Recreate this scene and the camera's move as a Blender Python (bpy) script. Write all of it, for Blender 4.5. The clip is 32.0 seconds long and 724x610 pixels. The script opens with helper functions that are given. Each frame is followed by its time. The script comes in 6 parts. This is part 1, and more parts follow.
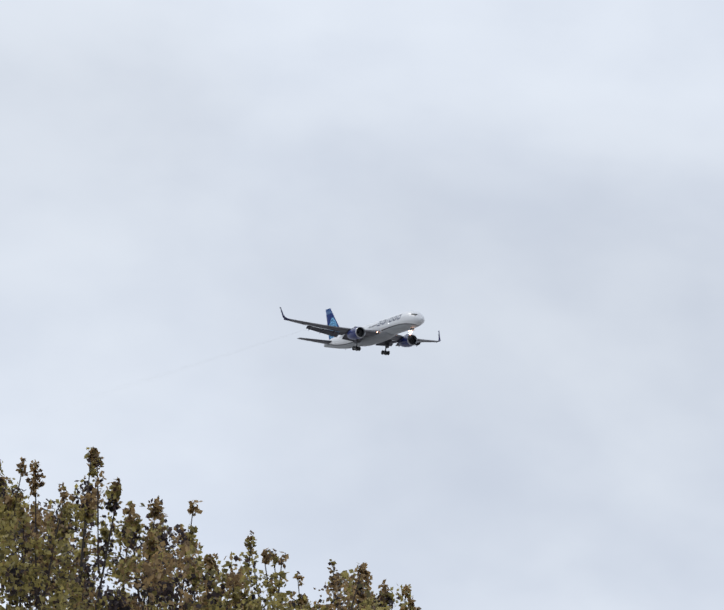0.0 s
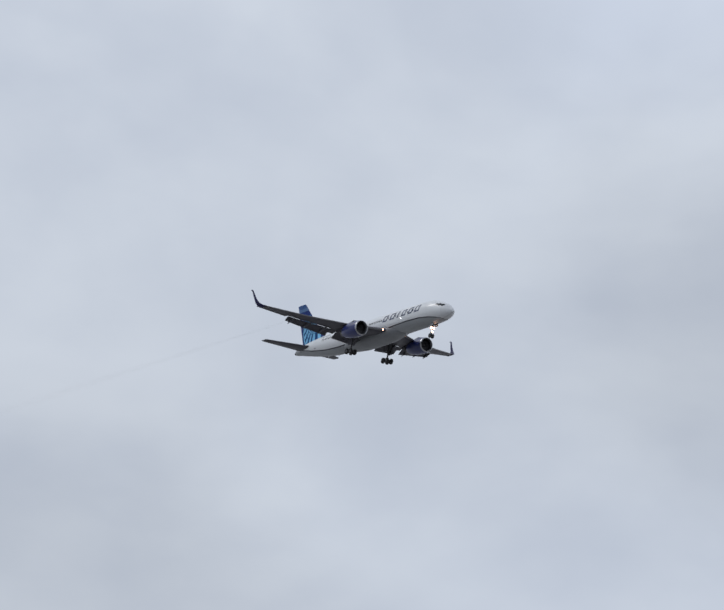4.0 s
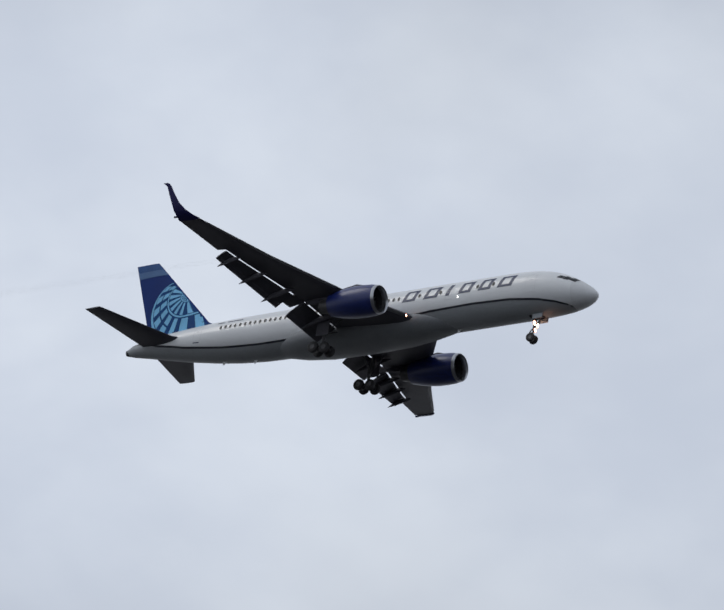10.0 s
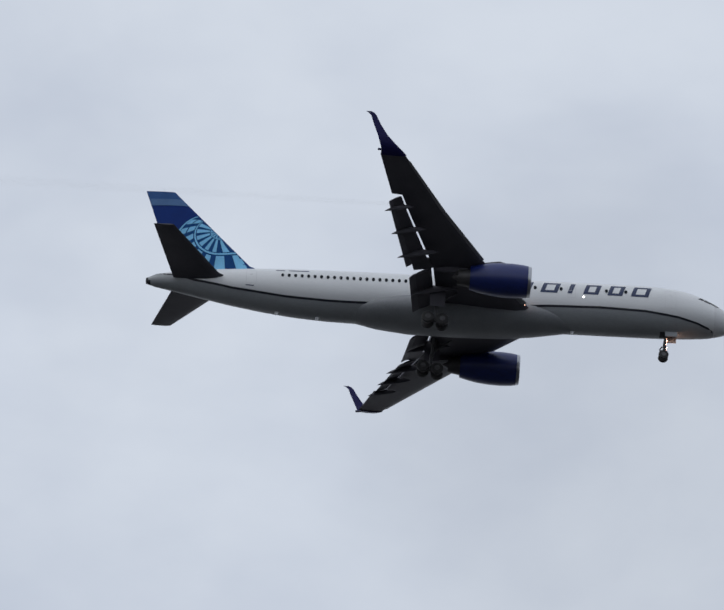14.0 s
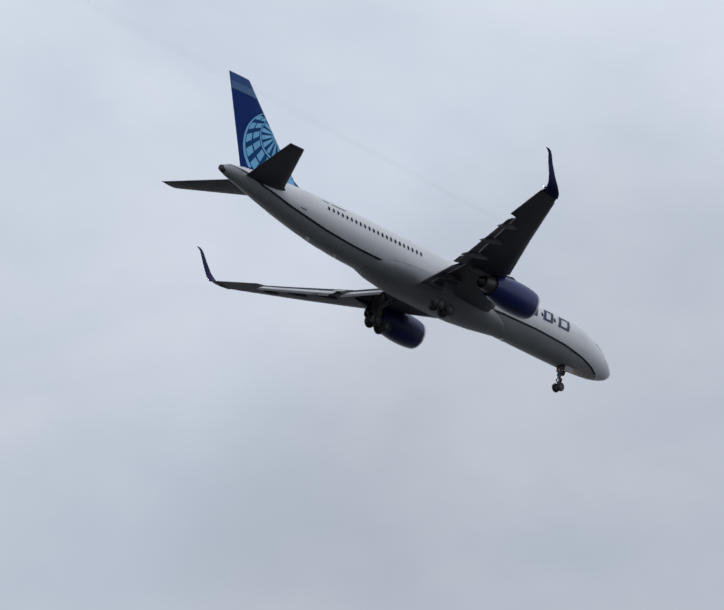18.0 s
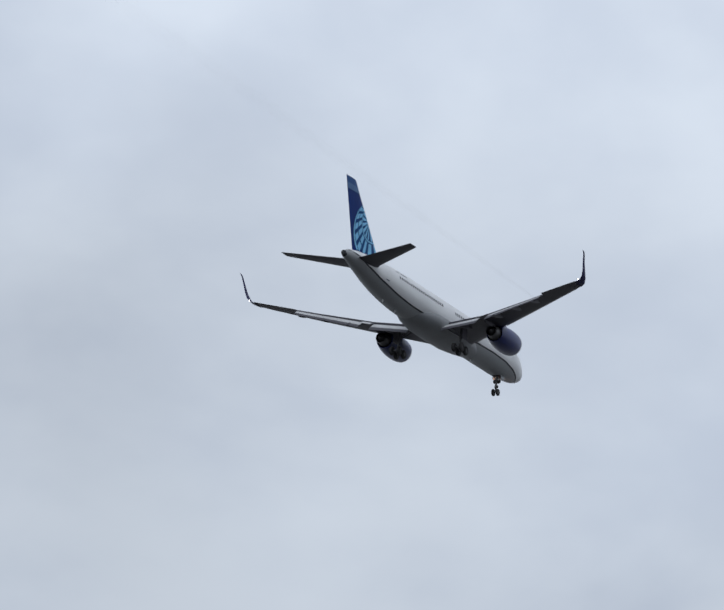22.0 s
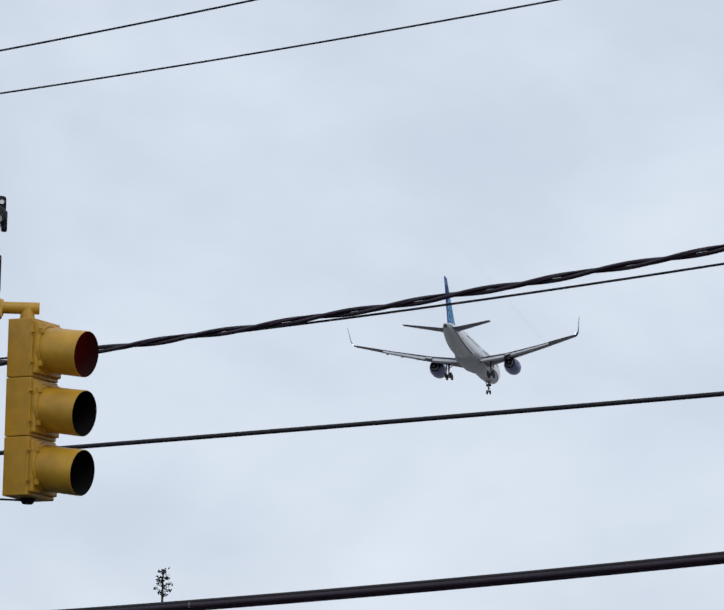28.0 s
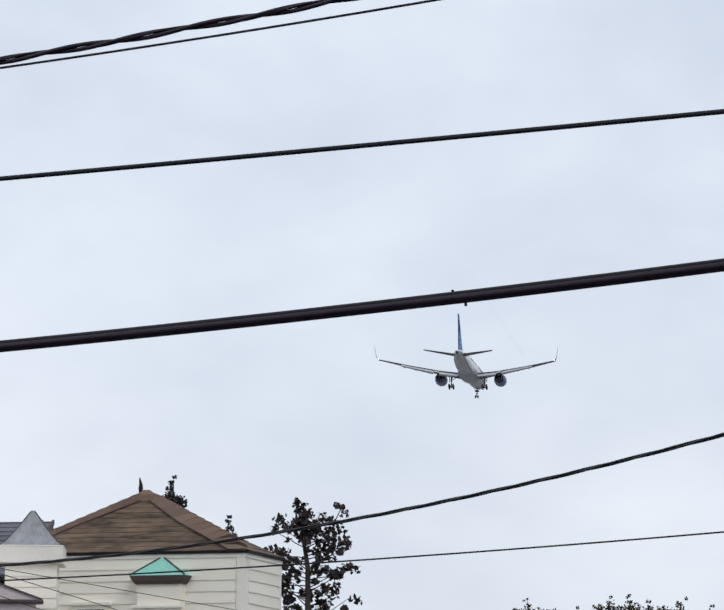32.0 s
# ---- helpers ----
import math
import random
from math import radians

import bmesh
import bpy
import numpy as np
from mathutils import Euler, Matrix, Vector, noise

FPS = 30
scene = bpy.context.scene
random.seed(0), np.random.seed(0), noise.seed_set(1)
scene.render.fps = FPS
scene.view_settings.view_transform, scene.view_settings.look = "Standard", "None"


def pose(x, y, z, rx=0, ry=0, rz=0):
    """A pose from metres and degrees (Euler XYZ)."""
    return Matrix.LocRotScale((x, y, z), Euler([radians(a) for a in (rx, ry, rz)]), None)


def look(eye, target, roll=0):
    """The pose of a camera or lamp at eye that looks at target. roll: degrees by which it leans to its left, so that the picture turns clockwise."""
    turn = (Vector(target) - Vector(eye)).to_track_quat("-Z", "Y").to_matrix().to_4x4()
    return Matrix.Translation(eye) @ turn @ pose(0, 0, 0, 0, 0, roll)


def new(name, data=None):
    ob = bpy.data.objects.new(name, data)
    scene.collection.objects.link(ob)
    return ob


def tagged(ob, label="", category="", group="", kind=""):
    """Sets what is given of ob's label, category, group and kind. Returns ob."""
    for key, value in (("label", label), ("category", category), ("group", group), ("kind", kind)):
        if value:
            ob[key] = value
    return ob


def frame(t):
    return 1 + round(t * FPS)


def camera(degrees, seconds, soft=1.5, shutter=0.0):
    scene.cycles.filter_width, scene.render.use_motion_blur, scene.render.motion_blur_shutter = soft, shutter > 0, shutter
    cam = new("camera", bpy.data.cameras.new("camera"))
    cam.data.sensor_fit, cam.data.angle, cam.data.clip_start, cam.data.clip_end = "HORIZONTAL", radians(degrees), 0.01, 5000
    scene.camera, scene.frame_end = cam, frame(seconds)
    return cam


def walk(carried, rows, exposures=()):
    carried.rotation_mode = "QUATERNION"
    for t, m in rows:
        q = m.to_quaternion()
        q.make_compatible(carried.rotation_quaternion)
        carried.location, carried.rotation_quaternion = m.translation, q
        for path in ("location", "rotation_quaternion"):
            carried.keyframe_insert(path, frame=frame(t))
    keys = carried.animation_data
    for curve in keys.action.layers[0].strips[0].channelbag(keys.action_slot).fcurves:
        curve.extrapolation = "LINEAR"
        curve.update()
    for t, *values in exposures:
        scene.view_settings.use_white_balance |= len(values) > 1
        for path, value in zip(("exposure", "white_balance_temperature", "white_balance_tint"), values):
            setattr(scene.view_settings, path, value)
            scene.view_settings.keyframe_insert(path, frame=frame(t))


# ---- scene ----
# ================= camera and its walk =================
cam = camera(7.00941, 32.0, soft=1.7)
walk(cam, [
    (0.0, pose(0, 0, 1.6, 104.2938, -3.4500, 69.7933)),
    (0.5, pose(0, 0, 1.6, 104.5250, -3.5200, 69.2080)),
    (1.0, pose(0, 0, 1.6, 104.7521, -3.4400, 68.6773)),
    (1.5, pose(0, 0, 1.6, 105.0233, -3.2212, 68.1538)),
    (2.0, pose(0, 0, 1.6, 105.4536, -3.5218, 67.3675)),
    (2.5, pose(0, 0, 1.6, 105.8846, -3.5851, 66.6025)),
    (3.0, pose(0, 0, 1.6, 106.3103, -3.6848, 65.7760)),
    (3.5, pose(0, 0, 1.6, 106.7493, -3.5579, 64.9556)),
    (4.0, pose(0, 0, 1.6, 107.1978, -3.6706, 63.9480)),
    (4.5, pose(0, 0, 1.6, 107.6279, -3.9257, 62.8144)),
    (5.0, pose(0, 0, 1.6, 108.0921, -4.1778, 61.5897)),
    (5.5, pose(0, 0, 1.6, 108.6435, -4.2832, 60.3053)),
    (6.0, pose(0, 0, 1.6, 109.2685, -4.3930, 58.8685)),
    (6.5, pose(0, 0, 1.6, 109.9557, -4.7039, 57.2208)),
    (7.0, pose(0, 0, 1.6, 110.6890, -5.1094, 55.4960)),
    (7.5, pose(0, 0, 1.6, 111.4705, -5.3046, 53.5212)),
    (8.0, pose(0, 0, 1.6, 112.3308, -5.6709, 51.3104)),
    (8.5, pose(0, 0, 1.6, 113.2357, -5.9879, 48.8907)),
    (9.0, pose(0, 0, 1.6, 114.1869, -6.2476, 46.2947)),
    (9.5, pose(0, 0, 1.6, 115.1704, -6.2552, 43.5942)),
    (10.0, pose(0, 0, 1.6, 116.1528, -5.9205, 40.7871)),
    (10.5, pose(0, 0, 1.6, 117.0863, -5.5111, 37.6984)),
    (11.0, pose(0, 0, 1.6, 118.0275, -4.9153, 34.1969)),
    (11.5, pose(0, 0, 1.6, 118.9552, -4.2708, 30.1965)),
    (12.0, pose(0, 0, 1.6, 119.8188, -3.5150, 25.8804)),
    (12.5, pose(0, 0, 1.6, 120.5542, -2.5888, 21.4075)),
    (13.0, pose(0, 0, 1.6, 121.1238, -1.6121, 16.7556)),
    (13.5, pose(0, 0, 1.6, 121.5732, -0.9954, 11.6709)),
    (14.0, pose(0, 0, 1.6, 121.8767, -0.5764, 6.3621)),
    (14.5, pose(0, 0, 1.6, 121.9573, -0.3623, 0.7227)),
    (15.0, pose(0, 0, 1.6, 121.5110, -0.4508, -5.4155)),
    (15.5, pose(0, 0, 1.6, 120.7234, -0.6529, -11.5357)),
    (16.0, pose(0, 0, 1.6, 119.6993, -0.8586, -17.3950)),
    (16.5, pose(0, 0, 1.6, 118.5560, -0.9497, -22.7870)),
    (17.0, pose(0, 0, 1.6, 117.2355, -1.7132, -28.1950)),
    (17.5, pose(0, 0, 1.6, 115.9812, -2.3672, -32.8914)),
    (18.0, pose(0, 0, 1.6, 114.6936, -2.2063, -36.8534)),
    (18.5, pose(0, 0, 1.6, 113.4331, -1.5082, -40.1088)),
    (19.0, pose(0, 0, 1.6, 112.2379, -0.2932, -42.8329)),
    (19.5, pose(0, 0, 1.6, 111.0766, 0.6031, -45.5263)),
    (20.0, pose(0, 0, 1.6, 109.9758, 0.9018, -48.1955)),
    (20.5, pose(0, 0, 1.6, 108.9204, 0.5176, -50.7950)),
    (21.0, pose(0, 0, 1.6, 107.9061, 0.1246, -53.1101)),
    (21.5, pose(0, 0, 1.6, 106.9309, 0.1526, -55.0310)),
    (22.0, pose(0, 0, 1.6, 106.0383, 0.1090, -56.7179)),
    (22.5, pose(0, 0, 1.6, 105.1819, 0.2313, -58.1901)),
    (23.0, pose(0, 0, 1.6, 104.3570, 0.0185, -59.6012)),
    (23.5, pose(0, 0, 1.6, 103.6691, -0.7733, -60.9445)),
    (24.0, pose(0, 0, 1.6, 103.1060, -0.8725, -62.0048)),
    (24.5, pose(0, 0, 1.6, 102.6064, -0.9651, -63.0738)),
    (25.0, pose(0, 0, 1.6, 102.0186, -1.0811, -64.1616)),
    (25.5, pose(0, 0, 1.6, 101.4826, -0.9133, -65.1468)),
    (26.0, pose(0, 0, 1.6, 100.9827, -0.7468, -66.0624)),
    (26.5, pose(0, 0, 1.6, 100.5039, -0.8671, -66.9302)),
    (27.0, pose(0, 0, 1.6, 100.0039, -1.2499, -67.8297)),
    (27.5, pose(0, 0, 1.6, 99.5841, -1.3881, -68.6135)),
    (28.0, pose(0, 0, 1.6, 99.2026, -1.5088, -69.2936)),
    (28.5, pose(0, 0, 1.6, 98.8612, -1.6047, -69.9187)),
    (29.0, pose(0, 0, 1.6, 98.4964, -1.2127, -70.4325)),
    (29.5, pose(0, 0, 1.6, 98.1665, -0.9251, -70.9245)),
    (30.0, pose(0, 0, 1.6, 97.8533, -0.6034, -71.3542)),
    (30.5, pose(0, 0, 1.6, 97.5847, -0.3341, -71.8101)),
    (31.0, pose(0, 0, 1.6, 97.3446, -0.2713, -72.2426)),
    (31.5, pose(0, 0, 1.6, 97.1238, -0.3700, -72.7068)),
    (32.0, pose(0, 0, 1.6, 96.9202, -0.5486, -73.1463)),
], exposures=[(0.0, 0.44, 6560, 10), (1.0, 0.32, 6540, 10), (2.0, 0.15, 6500, 10), (3.0, 0.11, 6480, 10), (6.0, 0.05, 6500, 10), (8.0, 0.0, 6520, 10), (10.0, -0.07, 6520, 10), (12.0, 0.05, 6500, 10), (13.0, -0.03, 6480, 10), (14.5, 0.06, 6480, 10),
                (17.0, 0.15, 6500, 10), (18.0, 0.10, 6480, 10), (20.0, 0.03, 6470, 10), (21.0, 0.03, 6440, 9.5), (22.0, 0.02, 6380, 9), (23.0, 0.10, 6300, 7), (24.5, 0.19, 6300, 7), (26.5, 0.15, 6400, 9), (28.0, 0.17, 6420, 9), (30.0, 0.20, 6440, 9), (32.0, 0.26, 6470, 10)])

# ================= sky and sun =================
def build_world():
    w = bpy.data.worlds.new("overcast_sky")
    scene.world = w
    w.use_nodes = True
    nt = w.node_tree
    nt.nodes.clear()
    N, L = nt.nodes.new, nt.links.new
    out = N("ShaderNodeOutputWorld")
    bg = N("ShaderNodeBackground")
    bg.inputs["Strength"].default_value = 1.0
    sky = N("ShaderNodeTexSky")
    sky.sky_type = "NISHITA"
    sky.sun_disc = False
    sky.sun_elevation, sky.sun_rotation = radians(38), radians(200)
    dim = N("ShaderNodeVectorMath")
    dim.operation = "SCALE"
    dim.inputs["Scale"].default_value = 0.10
    L(sky.outputs["Color"], dim.inputs[0])
    tc = N("ShaderNodeTexCoord")
    mp = N("ShaderNodeMapping")
    mp.inputs["Scale"].default_value = (1.0, 1.0, 1.7)
    L(tc.outputs["Generated"], mp.inputs["Vector"])
    big = N("ShaderNodeTexNoise")
    big.inputs["Scale"].default_value = 13.0
    big.inputs["Detail"].default_value = 4.0
    big.inputs["Roughness"].default_value = 0.48
    big.inputs["Distortion"].default_value = 0.35
    L(mp.outputs["Vector"], big.inputs["Vector"])
    ramp = N("ShaderNodeValToRGB")
    ramp.color_ramp.interpolation = "EASE"
    e = ramp.color_ramp.elements
    e[0].position, e[0].color = 0.30, (0.550, 0.603, 0.700, 1)
    e[1].position, e[1].color = 0.72, (0.690, 0.742, 0.820, 1)
    puff = N("ShaderNodeTexNoise")
    puff.inputs["Scale"].default_value = 42.0
    puff.inputs["Detail"].default_value = 5.0
    puff.inputs["Roughness"].default_value = 0.5
    L(mp.outputs["Vector"], puff.inputs["Vector"])
    blend = N("ShaderNodeMix")
    blend.inputs["Factor"].default_value = 0.24
    L(big.outputs["Fac"], blend.inputs["A"])
    L(puff.outputs["Fac"], blend.inputs["B"])
    L(blend.outputs["Result"], ramp.inputs["Fac"])
    mix = N("ShaderNodeMix")
    mix.data_type = "RGBA"
    mix.inputs["Factor"].default_value = 0.93
    L(dim.outputs["Vector"], mix.inputs["A"])
    L(ramp.outputs["Color"], mix.inputs["B"])
    # the cloud deck is a little darker in a belt above the horizon haze
    sep = N("ShaderNodeSeparateXYZ")
    L(tc.outputs["Generated"], sep.inputs["Vector"])
    belt = N("ShaderNodeValToRGB")
    el = belt.color_ramp.elements
    el[0].position, el[0].color = 0.0, (0.93, 0.93, 0.93, 1)
    el[1].position, el[1].color = 1.0, (1.0, 1.0, 1.0, 1)
    haze = el.new(0.085)
    haze.color = (1.03, 1.013, 1.0, 1)
    for at, v in ((0.13, 1.0), (0.20, 1.0), (0.28, 0.86), (0.33, 0.91), (0.42, 0.985), (0.52, 0.99)):
        k = el.new(at)
        k.color = (v, v, v, 1)
    L(sep.outputs["Z"], belt.inputs["Fac"])
    mul = N("ShaderNodeMix")
    mul.data_type, mul.blend_type = "RGBA", "MULTIPLY"
    mul.inputs["Factor"].default_value = 1.0
    L(mix.outputs["Result"], mul.inputs["A"])
    L(belt.outputs["Color"], mul.inputs["B"])
    # soft sky patches fitted to the view: bearing, elevation and half-width in degrees, lighter (+) or darker (-)
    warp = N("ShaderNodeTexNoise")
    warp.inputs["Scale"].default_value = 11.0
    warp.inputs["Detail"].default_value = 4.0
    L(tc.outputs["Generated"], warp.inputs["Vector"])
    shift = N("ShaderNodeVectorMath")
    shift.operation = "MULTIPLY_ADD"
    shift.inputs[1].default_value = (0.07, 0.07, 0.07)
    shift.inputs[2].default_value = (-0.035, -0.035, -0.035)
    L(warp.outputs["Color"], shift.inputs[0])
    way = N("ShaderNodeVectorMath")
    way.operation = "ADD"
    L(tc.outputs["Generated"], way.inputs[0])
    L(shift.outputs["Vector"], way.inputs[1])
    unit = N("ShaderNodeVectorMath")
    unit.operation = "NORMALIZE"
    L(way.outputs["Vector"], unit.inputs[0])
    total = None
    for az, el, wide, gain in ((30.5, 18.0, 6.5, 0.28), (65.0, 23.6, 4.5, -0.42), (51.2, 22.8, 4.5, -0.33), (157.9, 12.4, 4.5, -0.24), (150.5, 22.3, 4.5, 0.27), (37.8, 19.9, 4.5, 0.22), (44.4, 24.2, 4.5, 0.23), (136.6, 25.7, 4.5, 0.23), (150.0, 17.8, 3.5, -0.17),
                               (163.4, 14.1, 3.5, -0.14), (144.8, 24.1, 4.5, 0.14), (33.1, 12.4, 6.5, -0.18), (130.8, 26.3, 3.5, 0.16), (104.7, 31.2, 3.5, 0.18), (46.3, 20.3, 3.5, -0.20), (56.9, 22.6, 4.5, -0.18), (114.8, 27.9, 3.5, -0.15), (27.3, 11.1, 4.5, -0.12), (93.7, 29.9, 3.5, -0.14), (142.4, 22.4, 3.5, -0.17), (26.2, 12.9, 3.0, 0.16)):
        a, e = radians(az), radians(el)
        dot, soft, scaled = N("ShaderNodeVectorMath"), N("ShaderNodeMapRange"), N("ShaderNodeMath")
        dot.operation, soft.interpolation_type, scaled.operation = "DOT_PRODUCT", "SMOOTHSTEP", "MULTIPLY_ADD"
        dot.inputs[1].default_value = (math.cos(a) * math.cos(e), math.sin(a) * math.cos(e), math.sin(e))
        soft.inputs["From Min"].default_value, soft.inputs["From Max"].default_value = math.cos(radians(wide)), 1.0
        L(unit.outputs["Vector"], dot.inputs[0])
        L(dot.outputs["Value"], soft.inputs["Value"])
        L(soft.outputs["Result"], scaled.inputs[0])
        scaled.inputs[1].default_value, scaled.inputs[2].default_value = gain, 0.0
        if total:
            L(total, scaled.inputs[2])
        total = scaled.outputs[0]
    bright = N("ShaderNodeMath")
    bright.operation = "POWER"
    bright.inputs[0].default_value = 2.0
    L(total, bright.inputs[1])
    sky_patches = N("ShaderNodeVectorMath")
    sky_patches.operation = "SCALE"
    L(mul.outputs["Result"], sky_patches.inputs[0])
    L(bright.outputs[0], sky_patches.inputs["Scale"])
    L(sky_patches.outputs["Vector"], bg.inputs["Color"])
    L(bg.outputs["Background"], out.inputs["Surface"])


build_world()
sun = new("sun", bpy.data.lights.new("sun", "SUN"))
sun.data.energy, sun.data.angle, sun.data.color = 0.6, radians(25), (1.0, 0.97, 0.93)
sun.matrix_basis = look((0, 0, 60), (36, 40, 0))


# ================= materials =================
def material(name, color, rough=0.6, metal=0.0, vary=0.12, scale=3.0, grain=40.0, bump=0.0, random=0.0, coat=0.0, island=0.0, alt=None, streak=None, spec=0.5):
    """Base colour broken up at two scales, with fine relief; random: tint by object; island: tint by loose piece."""
    m = bpy.data.materials.new(name)
    m.use_nodes = True
    nt = m.node_tree
    N, L = nt.nodes.new, nt.links.new
    b = nt.nodes["Principled BSDF"]
    b.inputs["Roughness"].default_value = rough
    b.inputs["Metallic"].default_value = metal
    b.inputs["Specular IOR Level"].default_value = spec
    b.inputs["Coat Weight"].default_value = coat
    tc = N("ShaderNodeTexCoord")
    src = tc.outputs["Object"]
    if streak:
        mp = N("ShaderNodeMapping")
        mp.inputs["Scale"].default_value = streak
        L(src, mp.inputs["Vector"])
        src = mp.outputs["Vector"]
    n1, n2 = N("ShaderNodeTexNoise"), N("ShaderNodeTexNoise")
    n1.inputs["Scale"].default_value, n2.inputs["Scale"].default_value = scale, grain
    n1.inputs["Detail"].default_value = n2.inputs["Detail"].default_value = 4.0
    L(src, n1.inputs["Vector"])
    L(src, n2.inputs["Vector"])
    add = N("ShaderNodeMath")
    add.operation = "MULTIPLY_ADD"
    add.inputs[1].default_value = 0.6
    L(n1.outputs["Fac"], add.inputs[0])
    half = N("ShaderNodeMath")
    half.operation = "MULTIPLY"
    half.inputs[1].default_value = 0.4
    L(n2.outputs["Fac"], half.inputs[0])
    L(half.outputs[0], add.inputs[2])
    last = add.outputs[0]
    extra = None
    if random > 0:
        oi = N("ShaderNodeObjectInfo")
        extra = (oi.outputs["Random"], random)
    if island > 0:
        ge = N("ShaderNodeNewGeometry")
        extra = (ge.outputs["Random Per Island"], island)
    if extra:
        mm = N("ShaderNodeMix")
        mm.inputs["Factor"].default_value = extra[1]
        L(last, mm.inputs["A"])
        L(extra[0], mm.inputs["B"])
        last = mm.outputs["Result"]
    ramp = N("ShaderNodeValToRGB")
    dark = alt or tuple(c * (1 - vary * 1.5) for c in color)
    lite = tuple(min(1, c * (1 + vary)) for c in color)
    spread = 0.18 if not extra else 0.34
    e = ramp.color_ramp.elements
    e[0].position, e[0].color = 0.5 - spread, (*dark, 1)
    e[1].position, e[1].color = 0.5 + spread, (*lite, 1)
    L(last, ramp.inputs["Fac"])
    L(ramp.outputs["Color"], b.inputs["Base Color"])
    if bump > 0:
        bp = N("ShaderNodeBump")
        bp.inputs["Strength"].default_value = bump
        bp.inputs["Distance"].default_value = 0.02
        L(n2.outputs["Fac"], bp.inputs["Height"])
        L(bp.outputs["Normal"], b.inputs["Normal"])
    return m


def glow(name, color, strength):
    m = material(name, color, 0.3)
    b = m.node_tree.nodes["Principled BSDF"]
    b.inputs["Emission Color"].default_value = (*color, 1)
    b.inputs["Emission Strength"].default_value = strength
    return m


def leaf_material(name, color, alt):
    """A thin leaf: half of the light that it catches passes through."""
    m = material(name, color, 0.6, 0, 0.25, 2, 30, island=0.7, alt=alt)
    nt = m.node_tree
    b, out = nt.nodes["Principled BSDF"], nt.nodes["Material Output"]
    tr, mix = nt.nodes.new("ShaderNodeBsdfTranslucent"), nt.nodes.new("ShaderNodeMixShader")
    mix.inputs["Fac"].default_value = 0.45
    nt.links.new(b.inputs["Base Color"].links[0].from_socket, tr.inputs["Color"])
    nt.links.new(b.outputs["BSDF"], mix.inputs[1])
    nt.links.new(tr.outputs["BSDF"], mix.inputs[2])
    nt.links.new(mix.outputs["Shader"], out.inputs["Surface"])
    return m


def vapour_material():
    """Thin vapour: mostly clear, thinning out with distance behind the wing."""
    m = bpy.data.materials.new("thin_vapour")
    m.use_nodes = True
    nt = m.node_tree
    nt.nodes.clear()
    N, L = nt.nodes.new, nt.links.new
    out, mix, cl, df = N("ShaderNodeOutputMaterial"), N("ShaderNodeMixShader"), N("ShaderNodeBsdfTransparent"), N("ShaderNodeBsdfDiffuse")
    df.inputs["Color"].default_value = (0.35, 0.35, 0.37, 1)
    tc, sx, rp = N("ShaderNodeTexCoord"), N("ShaderNodeSeparateXYZ"), N("ShaderNodeMapRange")
    rp.inputs["From Min"].default_value, rp.inputs["From Max"].default_value = -185, -28
    rp.inputs["To Min"].default_value, rp.inputs["To Max"].default_value = 0.0, 0.0056
    L(tc.outputs["Object"], sx.inputs["Vector"])
    L(sx.outputs["X"], rp.inputs["Value"])
    L(rp.outputs["Result"], mix.inputs["Fac"])
    L(cl.outputs["BSDF"], mix.inputs[1])
    L(df.outputs["BSDF"], mix.inputs[2])
    L(mix.outputs["Shader"], out.inputs["Surface"])
    return m


VAPOUR = vapour_material()
WHITE = material("white_aircraft_paint", (0.66, 0.672, 0.68), 0.38, 0, 0.05, 0.5, 9, coat=0.3, streak=(0.35, 1, 1.6))
# belly grey made darker here for the shade under the wing
FAIRING = material("shaded_fairing_grey", (0.225, 0.235, 0.248), 0.55, 0, 0.12, 0.5, 9)
BELLY = material("grey_aircraft_paint", (0.290, 0.305, 0.318), 0.5, 0, 0.12, 0.5, 9, streak=(0.3, 1, 1.6))
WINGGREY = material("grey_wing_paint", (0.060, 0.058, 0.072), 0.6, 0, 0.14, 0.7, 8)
RADOME = material("grey_radome_paint", (0.60, 0.61, 0.62), 0.45, 0, 0.08, 0.8, 9)
# paler copy of the wing grey, carrying the sky light on the flap tops
FLAPLIT = material("sky_lit_flap_grey", (0.46, 0.463, 0.470), 0.5, 0, 0.12, 0.7, 8)
SLATMETAL = material("bare_leading_edge", (0.20, 0.20, 0.21), 0.5, 0.2, 0.06, 2, 20)
NAVY = material("navy_paint", (0.014, 0.013, 0.070), 0.45, 0, 0.10, 1, 12)
ROYAL = material("royal_blue_paint", (0.006, 0.016, 0.115), 0.4, 0, 0.12, 1, 12, coat=0.15)
FINBLUE = material("fin_blue_paint", (0.002, 0.024, 0.150), 0.55, 0, 0.12, 0.6, 9)
BANDPALE = material("fin_pale_band_blue", (0.075, 0.150, 0.300), 0.5, 0, 0.10, 1, 9)
GLOBEBLUE = material("globe_field_blue", (0.003, 0.050, 0.180), 0.55, 0, 0.12, 0.8, 9)
BANDBLUE = material("fin_band_blue", (0.030, 0.085, 0.235), 0.5, 0, 0.10, 1, 9)
CYAN = material("emblem_light_blue", (0.195, 0.490, 0.740), 0.55, 0, 0.12, 1.2, 10)
TITLE = material("title_blue_paint", (0.012, 0.024, 0.075), 0.4, 0, 0.1, 2, 12)
LIP = material("polished_inlet_lip", (0.42, 0.43, 0.45), 0.30, 0.9, 0.05, 3, 20)
HAIRLINE = material("dark_navy_line", (0.006, 0.007, 0.014), 0.5, 0, 0.1, 2, 12)
NOZZLE = material("heat_stained_metal", (0.075, 0.073, 0.074), 0.45, 0.4, 0.15, 4, 30)
